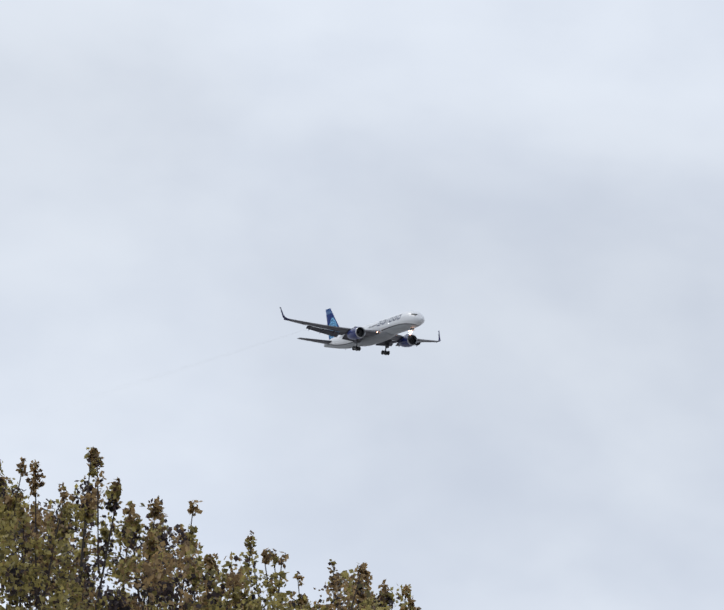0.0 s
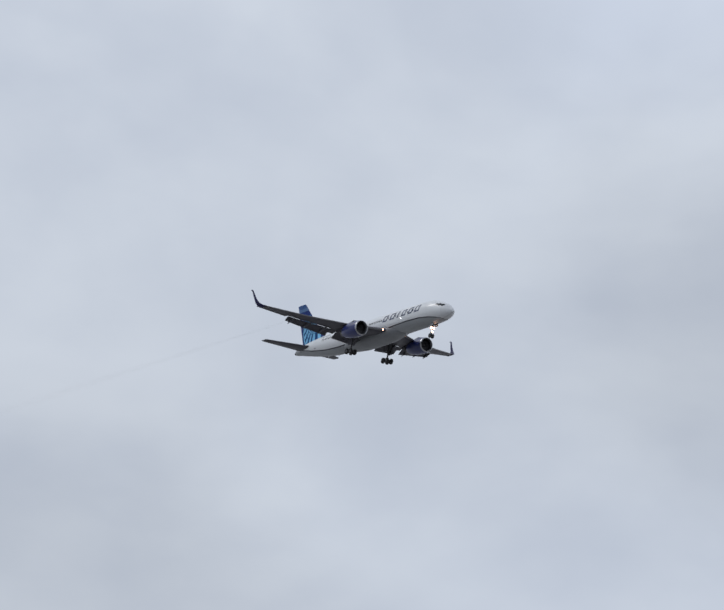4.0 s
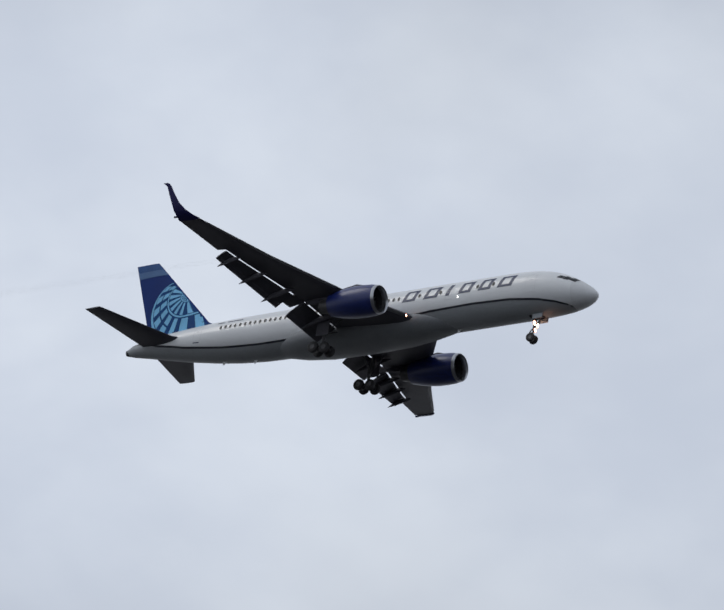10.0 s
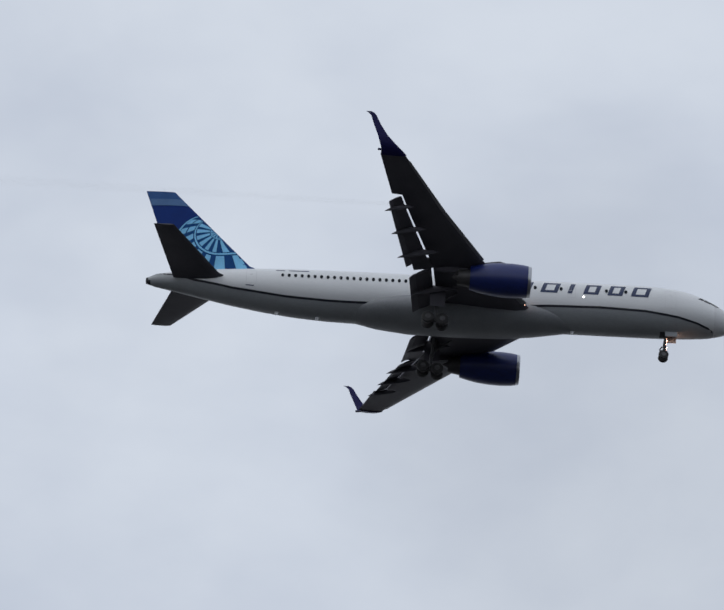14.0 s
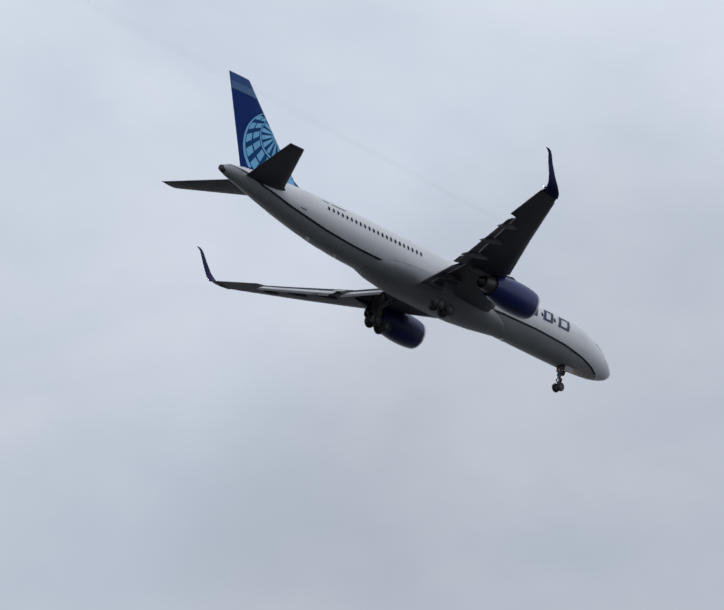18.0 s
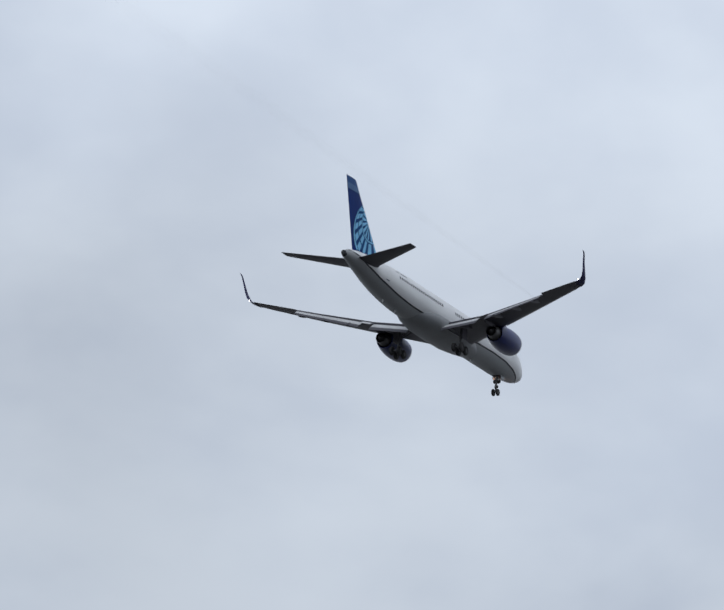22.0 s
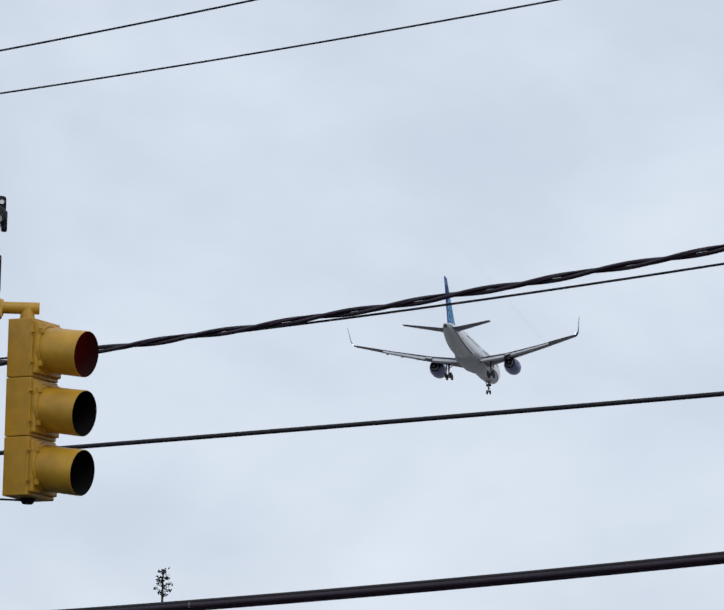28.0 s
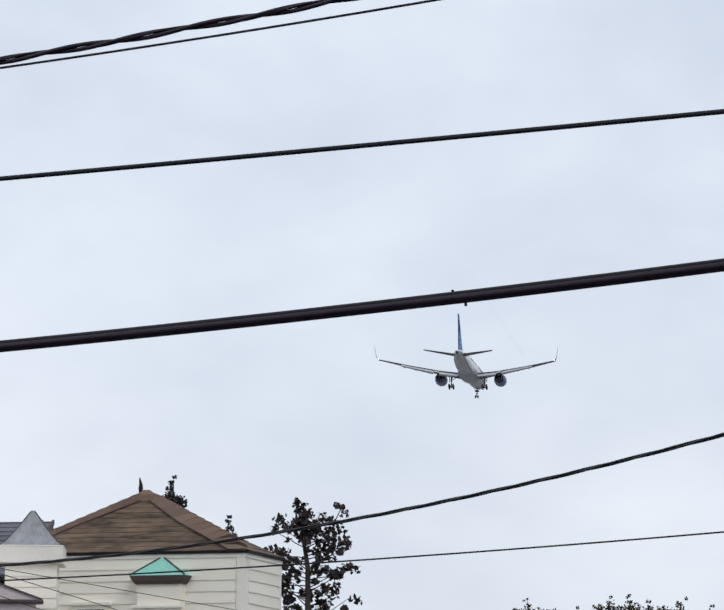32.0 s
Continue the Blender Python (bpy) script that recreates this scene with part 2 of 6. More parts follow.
DARKBAY = material("dark_bay", (0.025, 0.026, 0.03), 0.7, 0, 0.2, 3, 20)
GLASSDARK = material("dark_window_glass", (0.012, 0.014, 0.018), 0.25, 0, 0.1, 2, 10, spec=0.2)
TYRE = material("tyre_rubber", (0.020, 0.019, 0.020), 0.75, 0, 0.2, 5, 40)
GEARMETAL = material("gear_strut_metal", (0.075, 0.075, 0.078), 0.5, 0.3, 0.15, 6, 40)
LAMP = glow("landing_lamp", (1.0, 0.60, 0.42), 14.0)
# glow put into a ring, for the warm bloom round the landing lamps
LAMPBLOOM = glow("warm_lamp_bloom", (1.0, 0.42, 0.27), 3.0)
TAILLAMP = glow("white_tail_lamp", (1.0, 0.97, 0.95), 5.0)
YELLOW = material("signal_yellow_paint", (0.55, 0.305, 0.022), 0.42, 0, 0.10, 5, 16, bump=0.04, alt=(0.40, 0.210, 0.016))
VISORIN = material("visor_black", (0.008, 0.0075, 0.008), 0.9, 0, 0.2, 8, 50)
LENSRED = material("red_signal_lens", (0.010, 0.0015, 0.002), 0.6, 0, 0.2, 12, 60)
LENSLIT = glow("lit_red_lens", (1.0, 0.04, 0.04), 5.0)
LENSDARK = material("unlit_signal_lens", (0.004, 0.0035, 0.003), 0.6, 0, 0.2, 12, 60)
LENSGREEN = material("green_signal_lens", (0.004, 0.10, 0.055), 0.3, 0, 0.2, 12, 60)
LED = glow("green_led", (0.07, 1.0, 0.42), 3.8)
ARMPAINT = material("weathered_arm_steel", (0.020, 0.014, 0.020), 0.65, 0.1, 0.35, 4, 45, bump=0.2, spec=0.25)
CASTBLACK = material("black_cast_iron", (0.008, 0.008, 0.010), 0.55, 0.1, 0.2, 9, 60, spec=0.25)
GALV = material("galvanised_pipe", (0.42, 0.40, 0.42), 0.5, 0.4, 0.15, 9, 70)
SIGNGREEN = material("green_sign_sheet", (0.008, 0.120, 0.075), 0.45, 0, 0.12, 3, 30, spec=0.15)
SIGNWHITE = material("white_sign_letters", (0.85, 0.87, 0.87), 0.5, 0, 0.04, 4, 30)
CABLE = material("black_cable_sheath", (0.012, 0.009, 0.014), 0.6, 0, 0.25, 9, 60, spec=0.35)
CABLEDULL = material("dull_cable_sheath", (0.020, 0.007, 0.020), 0.55, 0, 0.35, 5, 40, spec=0.45)
POLEWOOD = material("creosoted_pole_wood", (0.115, 0.080, 0.055), 0.85, 0, 0.3, 3, 40, bump=0.3, streak=(3, 3, 0.3))
CREAM = material("cream_siding_paint", (0.93, 0.875, 0.750), 0.6, 0, 0.07, 1.5, 20, random=0.3, streak=(0.3, 1, 3))
TRIMWHITE = material("cream_trim_paint", (0.93, 0.885, 0.785), 0.55, 0, 0.06, 2, 20)
SHINGLE = material("brown_roof_shingle", (0.165, 0.112, 0.074), 0.88, 0, 0.40, 1.6, 6, bump=0.3, alt=(0.024, 0.018, 0.013), streak=(0.55, 0.55, 3.4))
RIDGECAP = material("tan_ridge_shingle", (0.200, 0.130, 0.098), 0.88, 0, 0.2, 2, 22, bump=0.3, random=0.5)
GREYROOF = material("grey_roof_shingle", (0.135, 0.140, 0.155), 0.85, 0, 0.2, 1.5, 22, bump=0.3, random=0.45)
DARKROOF = material("dark_slate_roof", (0.026, 0.026, 0.031), 0.9, 0, 0.25, 1.5, 22, bump=0.3, random=0.4)
ROSEPAINT = material("pale_rose_paint", (0.66, 0.56, 0.55), 0.65, 0, 0.08, 2, 20)
LEADROOF = material("grey_metal_turret_roof", (0.31, 0.312, 0.325), 0.6, 0.1, 0.28, 1.6, 9, bump=0.1, streak=(1, 1, 0.35))
COPPER = material("green_copper_patina", (0.30, 0.66, 0.55), 0.7, 0, 0.15, 3, 30, bump=0.1)
FASCIA = material("dark_brown_fascia", (0.085, 0.060, 0.055), 0.6, 0, 0.2, 3, 30)
BARK = material("tree_bark", (0.060, 0.047, 0.040), 0.9, 0, 0.3, 4, 40, bump=0.4)
LEAFOLIVE = leaf_material("olive_autumn_leaf", (0.42, 0.342, 0.112), (0.115, 0.098, 0.034))
LEAFRUST = leaf_material("rust_autumn_leaf", (0.38, 0.255, 0.115), (0.13, 0.082, 0.045))
LEAFDARK = leaf_material("dark_plum_leaf_and_shade", (0.075, 0.050, 0.048), (0.026, 0.021, 0.024))
NEEDLE = material("dark_conifer_needle", (0.030, 0.038, 0.030), 0.7, 0, 0.2, 2, 30, island=0.7, alt=(0.015, 0.018, 0.016))


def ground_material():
    """Unseen ground: dark grass and asphalt near by, made pale further off to bounce light onto the aircraft."""
    m = material("ground_and_far_bounce", (0.022, 0.023, 0.025), 0.9, 0, 0.3, 0.02, 0.6)
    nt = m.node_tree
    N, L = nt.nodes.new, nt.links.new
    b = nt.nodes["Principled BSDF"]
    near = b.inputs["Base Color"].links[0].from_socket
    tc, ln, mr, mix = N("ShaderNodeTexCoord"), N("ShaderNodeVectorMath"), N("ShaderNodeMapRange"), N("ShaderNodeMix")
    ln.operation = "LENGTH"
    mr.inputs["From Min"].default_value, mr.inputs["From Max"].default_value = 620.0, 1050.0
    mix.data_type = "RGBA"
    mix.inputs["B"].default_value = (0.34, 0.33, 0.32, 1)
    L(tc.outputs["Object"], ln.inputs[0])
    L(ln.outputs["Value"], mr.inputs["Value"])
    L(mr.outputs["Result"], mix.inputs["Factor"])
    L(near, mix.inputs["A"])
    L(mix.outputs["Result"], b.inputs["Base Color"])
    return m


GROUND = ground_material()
for m in (VISORIN, LENSDARK, LENSRED, FINBLUE, CYAN, BANDBLUE, BANDPALE, GLOBEBLUE, NAVY):
    m.node_tree.nodes["Principled BSDF"].inputs["Specular IOR Level"].default_value = 0.12


# ================= mesh helpers =================
def mesh_ob(name, verts, faces, mats, parent=None, label="", smooth=False, indices=None):
    me = bpy.data.meshes.new(name)
    me.from_pydata([tuple(map(float, v)) for v in verts], [], [tuple(map(int, f)) for f in faces])
    for m in mats if isinstance(mats, (list, tuple)) else [mats]:
        me.materials.append(m)
    if indices is not None:
        me.polygons.foreach_set("material_index", indices)
    if smooth:
        me.polygons.foreach_set("use_smooth", [True] * len(me.polygons))
    me.update()
    ob = new(name, me)
    if parent:
        ob.parent = parent
    if label:
        tagged(ob, label)
    return ob


def part(name, bm, mats, parent, label="", smooth=False):
    """Links a bmesh as one mesh object under a thing or a part."""
    bmesh.ops.recalc_face_normals(bm, faces=bm.faces)
    me = bpy.data.meshes.new(name)
    bm.to_mesh(me)
    bm.free()
    for m in mats if isinstance(mats, (list, tuple)) else [mats]:
        me.materials.append(m)
    if smooth:
        me.polygons.foreach_set("use_smooth", [True] * len(me.polygons))
        me.set_sharp_from_angle(angle=radians(40))
    ob = new(name, me)
    if parent:
        ob.parent = parent
    if label:
        tagged(ob, label)
    return ob


def thing(name, m, label, category, group="", kind=""):
    ob = new(name)
    ob.empty_display_size = 0.3
    ob.matrix_basis = m
    return tagged(ob, label, category, group, kind)


def loft(sections, closed=True, caps=True, bm=None):
    """Skins rings of equal length."""
    bm = bm or bmesh.new()
    rings = [[bm.verts.new(p) for p in s] for s in sections]
    n = len(rings[0])
    for a, b in zip(rings, rings[1:]):
        for i in range(n if closed else n - 1):
            j = (i + 1) % n
            bm.faces.new((a[i], a[j], b[j], b[i]))
    if caps and closed:
        bm.faces.new(rings[0][::-1])
        bm.faces.new(rings[-1])
    return bm


def box(bm, x0, x1, y0, y1, z0, z1, m=None, bevel=0.0):
    g = bmesh.ops.create_cube(bm, size=1.0)
    vs = g["verts"]
    t = Matrix.Translation(((x0 + x1) / 2, (y0 + y1) / 2, (z0 + z1) / 2)) @ Matrix.Diagonal((x1 - x0, y1 - y0, z1 - z0, 1))
    bmesh.ops.transform(bm, matrix=(m or Matrix()) @ t, verts=vs)
    if bevel > 0:
        es = list({e for v in vs for e in v.link_edges})
        bmesh.ops.bevel(bm, geom=es, offset=bevel, segments=2, affect="EDGES", profile=0.6)
    return bm


def rod(bm, a, b, r0, r1=None, seg=12):
    a, b = Vector(a), Vector(b)
    d = b - a
    g = bmesh.ops.create_cone(bm, cap_ends=True, segments=seg, radius1=r0, radius2=r0 if r1 is None else r1, depth=d.length)
    m = Matrix.Translation((a + b) / 2) @ d.to_track_quat("Z", "Y").to_matrix().to_4x4()
    bmesh.ops.transform(bm, matrix=m, verts=g["verts"])
    return bm


def turned(profile, seg=32, axis="x", closed=False):
    """A surface of revolution of (along, radius) points."""
    rings = []
    for x, r in profile:
        ring = []
        for k in range(seg):
            a = 2 * math.pi * k / seg
            c, s = r * math.cos(a), r * math.sin(a)
            ring.append((x, c, s) if axis == "x" else (c, x, s) if axis == "y" else (c, s, x))
        rings.append(ring)
    return loft(rings, True, closed)


def tube_data(points, radius, seg=8):
    """Vertices and faces of a tube along points; radius a number or one per point."""
    P = np.asarray(points, float)
    T = np.gradient(P, axis=0)
    T /= np.linalg.norm(T, axis=1)[:, None]
    up = np.tile([0.0, 0.0, 1.0], (len(P), 1))
    up[np.abs(T[:, 2]) > 0.95] = (1, 0, 0)
    U = np.cross(T, up)
    U /= np.linalg.norm(U, axis=1)[:, None]
    V = np.cross(U, T)
    a = np.arange(seg) * 2 * math.pi / seg
    R = np.broadcast_to(np.asarray(radius, float), (len(P),))
    ring = P[:, None] + R[:, None, None] * (np.cos(a)[None, :, None] * U[:, None] + np.sin(a)[None, :, None] * V[:, None])
    n = len(P)
    i, j = np.meshgrid(np.arange(n - 1), np.arange(seg), indexing="ij")
    k = (j + 1) % seg
    f = np.stack([i * seg + j, i * seg + k, (i + 1) * seg + k, (i + 1) * seg + j], -1).reshape(-1, 4)
    return ring.reshape(-1, 3), f


def merge_data(pieces):
    vs, fs, o = [], [], 0
    for v, f in pieces:
        vs.append(np.asarray(v))
        fs += [tuple(x) for x in (np.asarray(f) + o)]
        o += len(v)
    return np.concatenate(vs), fs


# ================= ground =================
def build_ground():
    ring, faces = [(0, 0, 0)], []
    for r in (60, 200, 700, 2000, 4200):
        for k in range(48):
            a = 2 * math.pi * k / 48
            ring.append((r * math.cos(a), r * math.sin(a), 0))
    for k in range(48):
        faces.append((0, 1 + k, 1 + (k + 1) % 48))
        for q in range(4):
            a, b = 1 + q * 48, 1 + (q + 1) * 48
            faces.append((a + k, b + k, b + (k + 1) % 48, a + (k + 1) % 48))
    tagged(mesh_ob("ground", ring, faces, GROUND), "unseen dark asphalt and grass ground, pale further off for bounce light", "ground", kind="structure")


build_ground()


# ================= airliner =================
FUS_X = np.array([0, 0.12, 0.45, 1.0, 1.8, 2.8, 4.0, 5.5, 7.2, 9.0, 30.0, 32.5, 35.0, 37.5, 40.0, 42.5, 44.5, 46.0, 46.65])
FUS_Z = np.array([-.80, -.79, -.75, -.66, -.50, -.29, -.10, .02, .07, .08, .08, .11, .19, .32, .48, .66, .77, .76, .71])
FUS_H = np.array([.03, .29, .60, .93, 1.28, 1.61, 1.87, 2.03, 2.09, 2.1, 2.1, 2.06, 1.94, 1.74, 1.47, 1.14, .82, .52, .28])
FUS_W = np.array([.03, .29, .60, .93, 1.26, 1.56, 1.78, 1.92, 1.98, 1.98, 1.98, 1.96, 1.89, 1.73, 1.48, 1.15, .83, .52, .28])
LINE_X = np.array([1.75, 1.95, 2.4, 3.3, 4.8, 7.5, 11, 15, 17.5, 19.5, 27, 29, 32, 36, 40, 43, 45.2, 46.6])
LINE_A = np.array([-98, -76, -59, -46, -36, -28, -25, -27, -31, -37, -41, -40, -41, -40, -33, -18, 20, 70])


def smooth_at(x, xs, ys):
    """A rounded curve through the points."""
    w = np.array([-0.5, -0.25, 0, 0.25, 0.5]) * 0.9
    k = np.array([1, 2, 3, 2, 1]) / 9.0
    x = np.asarray(x, float)
    if np.all(x < 1.6):
        return np.interp(x, xs, ys)
    return sum(kk * np.interp(x + ww, xs, ys) for ww, kk in zip(w, k)) if np.all(x < 45.5) else np.interp(x, xs, ys)


def hull(x, a, side=-1, off=0.0):
    """The point of the fuselage skin x metres behind the nose, a degrees above the middle, on one side (-1: starboard)."""
    z, h, w = (float(smooth_at(x, FUS_X, c)) for c in (FUS_Z, FUS_H, FUS_W))
    ar = radians(a)
    n = Vector((0, side * math.cos(ar) * h, math.sin(ar) * w)).normalized()
    return Vector((-x, side * w * math.cos(ar), z + h * math.sin(ar))) + n * off


def hull_patch(bm, x0, x1, a0, a1, side, off=0.012, nx=2, na=3, slant=0.0):
    """A thin plate that follows the skin."""
    grid = [[bm.verts.new(hull(x0 + (x1 - x0) * i / nx - slant * (j / na - 0.5), a0 + (a1 - a0) * j / na, side, off)) for j in range(na + 1)] for i in range(nx + 1)]
    for i in range(nx):
        for j in range(na):
            bm.faces.new((grid[i][j], grid[i + 1][j], grid[i + 1][j + 1], grid[i][j + 1]))
    return bm


def foil(chord, thick, n=9, x0=0.0, x1=1.0, camber=0.02):
    """Airfoil section points (aft, up), from the rear round the nose and back, cut between x0 and x1 of the chord."""
    top, bot = [], []
    for k in range(n):
        u = x0 + (x1 - x0) * (0.5 - 0.5 * math.cos(math.pi * k / (n - 1)))
        t = thick * (1.4845 * math.sqrt(max(u, 0)) - 0.63 * u - 1.758 * u * u + 1.4215 * u ** 3 - 0.5075 * u ** 4)
        c = camber * 4 * u * (1 - u)
        top.append((u * chord, (c + t) * chord))
        bot.append((u * chord, (c - t) * chord))
    return top[::-1] + bot[1:]


WY = np.array([1.2, 1.9, 6.5, 13.0, 18.9])
WLE = np.array([15.9, 16.7, 20.05, 24.0, 27.3])
WTE = np.array([25.3, 25.35, 25.9, 27.7, 29.2])
WZ = np.array([-1.26, -1.20, -0.74, 0.18, 1.20])
WT = np.array([0.125, 0.125, 0.11, 0.10, 0.095])


def wing_at(y):
    return tuple(float(np.interp(y, WY, c)) for c in (WLE, WTE, WZ, WT))


def box_end(y):
    """Where the wing box ends and the flap gap begins, as a share of the chord."""
    le, te, z, t = wing_at(y)
    return max(0.752, 1 - 1.47 / (te - le))


def flap_panel(y0, y1, s, aft, frac, drop, angle, thick, n=9, steps=5):
    """A flap element behind the wing box; inboard of the engine its chord stays constant."""
    secs = []
    for k in range(steps + 1):
        y = y0 + (y1 - y0) * k / steps
        le, te, z, t = wing_at(y)
        ch = te - le
        cb = min(ch, 5.85)
        c, sn = math.cos(radians(angle)), math.sin(radians(angle))
        tw = radians(0.2 - 1.2 * y / 19)
        start = box_end(y) * ch
        oz = z - start * math.sin(tw) - drop * cb
        secs.append([(-le - start - aft * cb - (a * c + b * sn), s * y, oz + (-a * sn + b * c)) for a, b in foil(frac * cb, thick, n)])
    return loft(secs)


def paint_lit_top(bm):
    """Paints sky light into the upper skin with a lighter grey; dark wing grey below stands for shade."""
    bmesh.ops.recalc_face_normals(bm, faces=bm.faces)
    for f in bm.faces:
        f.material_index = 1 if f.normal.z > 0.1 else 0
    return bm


def wing_section(y, s, x0=0.0, x1=1.0, n=9):
    le, te, z, t = wing_at(y)
    ch = te - le
    tw = radians(0.2 - 1.2 * y / 19)
    return [(-le - a * math.cos(tw), s * y, z + b - a * math.sin(tw)) for a, b in foil(ch, t, n, x0, x1)]


def panel(y0, y1, s, u0, chord_frac, drop, angle, thick, n=7, steps=4):
    """A movable surface behind or ahead of the wing box: starts at u0 of the chord, drop below it, turned down by angle."""
    secs = []
    for k in range(steps + 1):
        y = y0 + (y1 - y0) * k / steps
        le, te, z, t = wing_at(y)
        ch = te - le
        c, sn = math.cos(radians(angle)), math.sin(radians(angle))
        tw = radians(0.2 - 1.2 * y / 19)
        oz = z - u0 * ch * math.sin(tw) - drop * ch
        secs.append([(-le - u0 * ch - (a * c + b * sn), s * y, oz + (-a * sn + b * c)) for a, b in foil(chord_frac * ch, thick, n)])
    return loft(secs)


def lamp(parent, at, r):
    """A landing lamp that shines forward: a dark bowl with a glowing front disc, and a glowing ring added for its
    bloom.
    """
    bm = turned([(r * 0.28, 0.001), (r * 0.22, r * 0.5), (0.0, r * 0.95)], 14, "x")
    back = turned([(-0.002, r * 1.38), (-0.06, r * 1.30), (-0.12, 0.001)], 14, "x")
    me = bpy.data.meshes.new("tmp")
    back.to_mesh(me)
    back.free()
    rim = turned([(0.012, r * 0.93), (0.0, r * 1.35), (-0.03, r * 1.30)], 14, "x")
    bmesh.ops.transform(rim, matrix=Matrix.Translation(at), verts=rim.verts)
    n = len(bm.faces)
    bm.from_mesh(me)
    bpy.data.meshes.remove(me)
    bm.faces.ensure_lookup_table()
    for f in bm.faces[n:]:
        f.material_index = 1
    bmesh.ops.transform(bm, matrix=Matrix.Translation(at), verts=bm.verts)
    ob = part("landing_lamp", bm, [LAMP, DARKBAY], parent, "bright lit landing lamp")
    part("lamp_bloom", rim, LAMPBLOOM, parent, "warm glowing ring for the lamp's bloom")
    return ob


def build_wing(plane, s):
    secs = [wing_section(y, s, 0, box_end(y)) for y in (1.2, 1.9, 3.0, 4.5, 6.5, 8.5, 10.5, 12.5, 14.55)]
    secs += [wing_section(y, s, 0, 1.0) for y in (14.6, 16.0, 17.5, 18.9)]
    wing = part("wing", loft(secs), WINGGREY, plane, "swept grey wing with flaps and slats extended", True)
    part("inboard_flap", paint_lit_top(flap_panel(2.0, 6.3, s, 0.030, 0.26, 0.015, 27, 0.14)), [WINGGREY, FLAPLIT], wing, "grey inboard flap lowered for landing", True)
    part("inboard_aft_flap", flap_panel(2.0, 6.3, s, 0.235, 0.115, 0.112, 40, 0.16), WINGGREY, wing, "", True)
    part("outboard_flap", paint_lit_top(flap_panel(7.45, 14.4, s, 0.030, 0.26, 0.015, 26, 0.14)), [WINGGREY, FLAPLIT], wing, "grey outboard flap lowered for landing", True)
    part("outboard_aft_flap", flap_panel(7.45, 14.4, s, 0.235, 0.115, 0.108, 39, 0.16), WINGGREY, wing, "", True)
    part("inboard_aileron", paint_lit_top(flap_panel(6.36, 7.4, s, 0.0, 0.27, 0.0, 14, 0.14)), [WINGGREY, FLAPLIT], wing, "", True)
    for y0, y1 in ((2.5, 5.35), (7.6, 10.2), (10.26, 12.9), (12.96, 15.6), (15.66, 18.3)):
        part("slat", panel(y0, y1, s, -0.034, 0.090, 0.007, 10, 0.19, 7, 2), SLATMETAL, wing, "bare metal leading edge slat", True)
    for y, ln, d in ((4.3, 3.6, 0.22), (8.6, 3.2, 0.23), (11.2, 2.7, 0.21), (13.7, 2.3, 0.18)):
        le, te, z, t = wing_at(y)
        x = le + 0.55 * (te - le)
        ring = []
        for u, r in ((0, 0.04), (0.15, 0.6), (0.4, 1.0), (0.65, 0.85), (0.85, 0.5), (1, 0.03)):
            dz = z - 0.34 - 0.62 * u * u * ln * 0.36
            ring.append([(-x - u * ln, s * y + d * r * 0.75 * math.cos(a), dz + d * 1.25 * r * math.sin(a)) for a in [2 * math.pi * k / 10 for k in range(10)]])
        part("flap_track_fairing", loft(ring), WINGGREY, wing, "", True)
    wl = []
    for y, z, le, te, th, cant in ((18.9, 1.18, 27.2, 29.2, 0.095, 8), (19.4, 1.34, 27.62, 29.15, 0.09, 25), (19.72, 1.72, 28.16, 29.30, 0.085, 52), (19.88, 2.3, 28.72, 29.48, 0.08, 72), (20.0, 3.2, 29.28, 29.82, 0.08, 80), (20.12, 3.9, 29.62, 30.04, 0.08, 81), (20.16, 4.12, 29.80, 30.26, 0.07, 82), (20.18, 4.24, 30.02, 30.46, 0.05, 82)):
        cr = radians(cant)
        wl.append([(-le - a, s * (y - b * math.sin(cr)), z + b * math.cos(cr)) for a, b in foil(te - le, th, 8, 0, 1, 0.0)])
    part("winglet", loft(wl), NAVY, wing, "dark navy upswept winglet", True)
    bm = turned([(-28.75, 0.002), (-28.8, 0.04), (-29.3, 0.088), (-29.43, 0.088), (-29.43, 0.080), (-29.3, 0.080)], 12, "x")
    bmesh.ops.transform(bm, matrix=Matrix.Translation((0, s * 19.35, 1.36)), verts=bm.verts)
    part("lamp_fairing", bm, NAVY, wing, "", True)
    bm = bmesh.new()
    bmesh.ops.create_circle(bm, cap_ends=True, segments=12, radius=0.075)
    bmesh.ops.transform(bm, matrix=Matrix.Translation((-29.36, s * 19.35, 1.36)) @ Matrix.Rotation(radians(-90), 4, "Y"), verts=bm.verts)
    part("wing_tip_lamp", bm, TAILLAMP, wing, "white rear wing tip lamp")
    lamp(wing, (-17.0, s * 2.3, -1.2), 0.095)


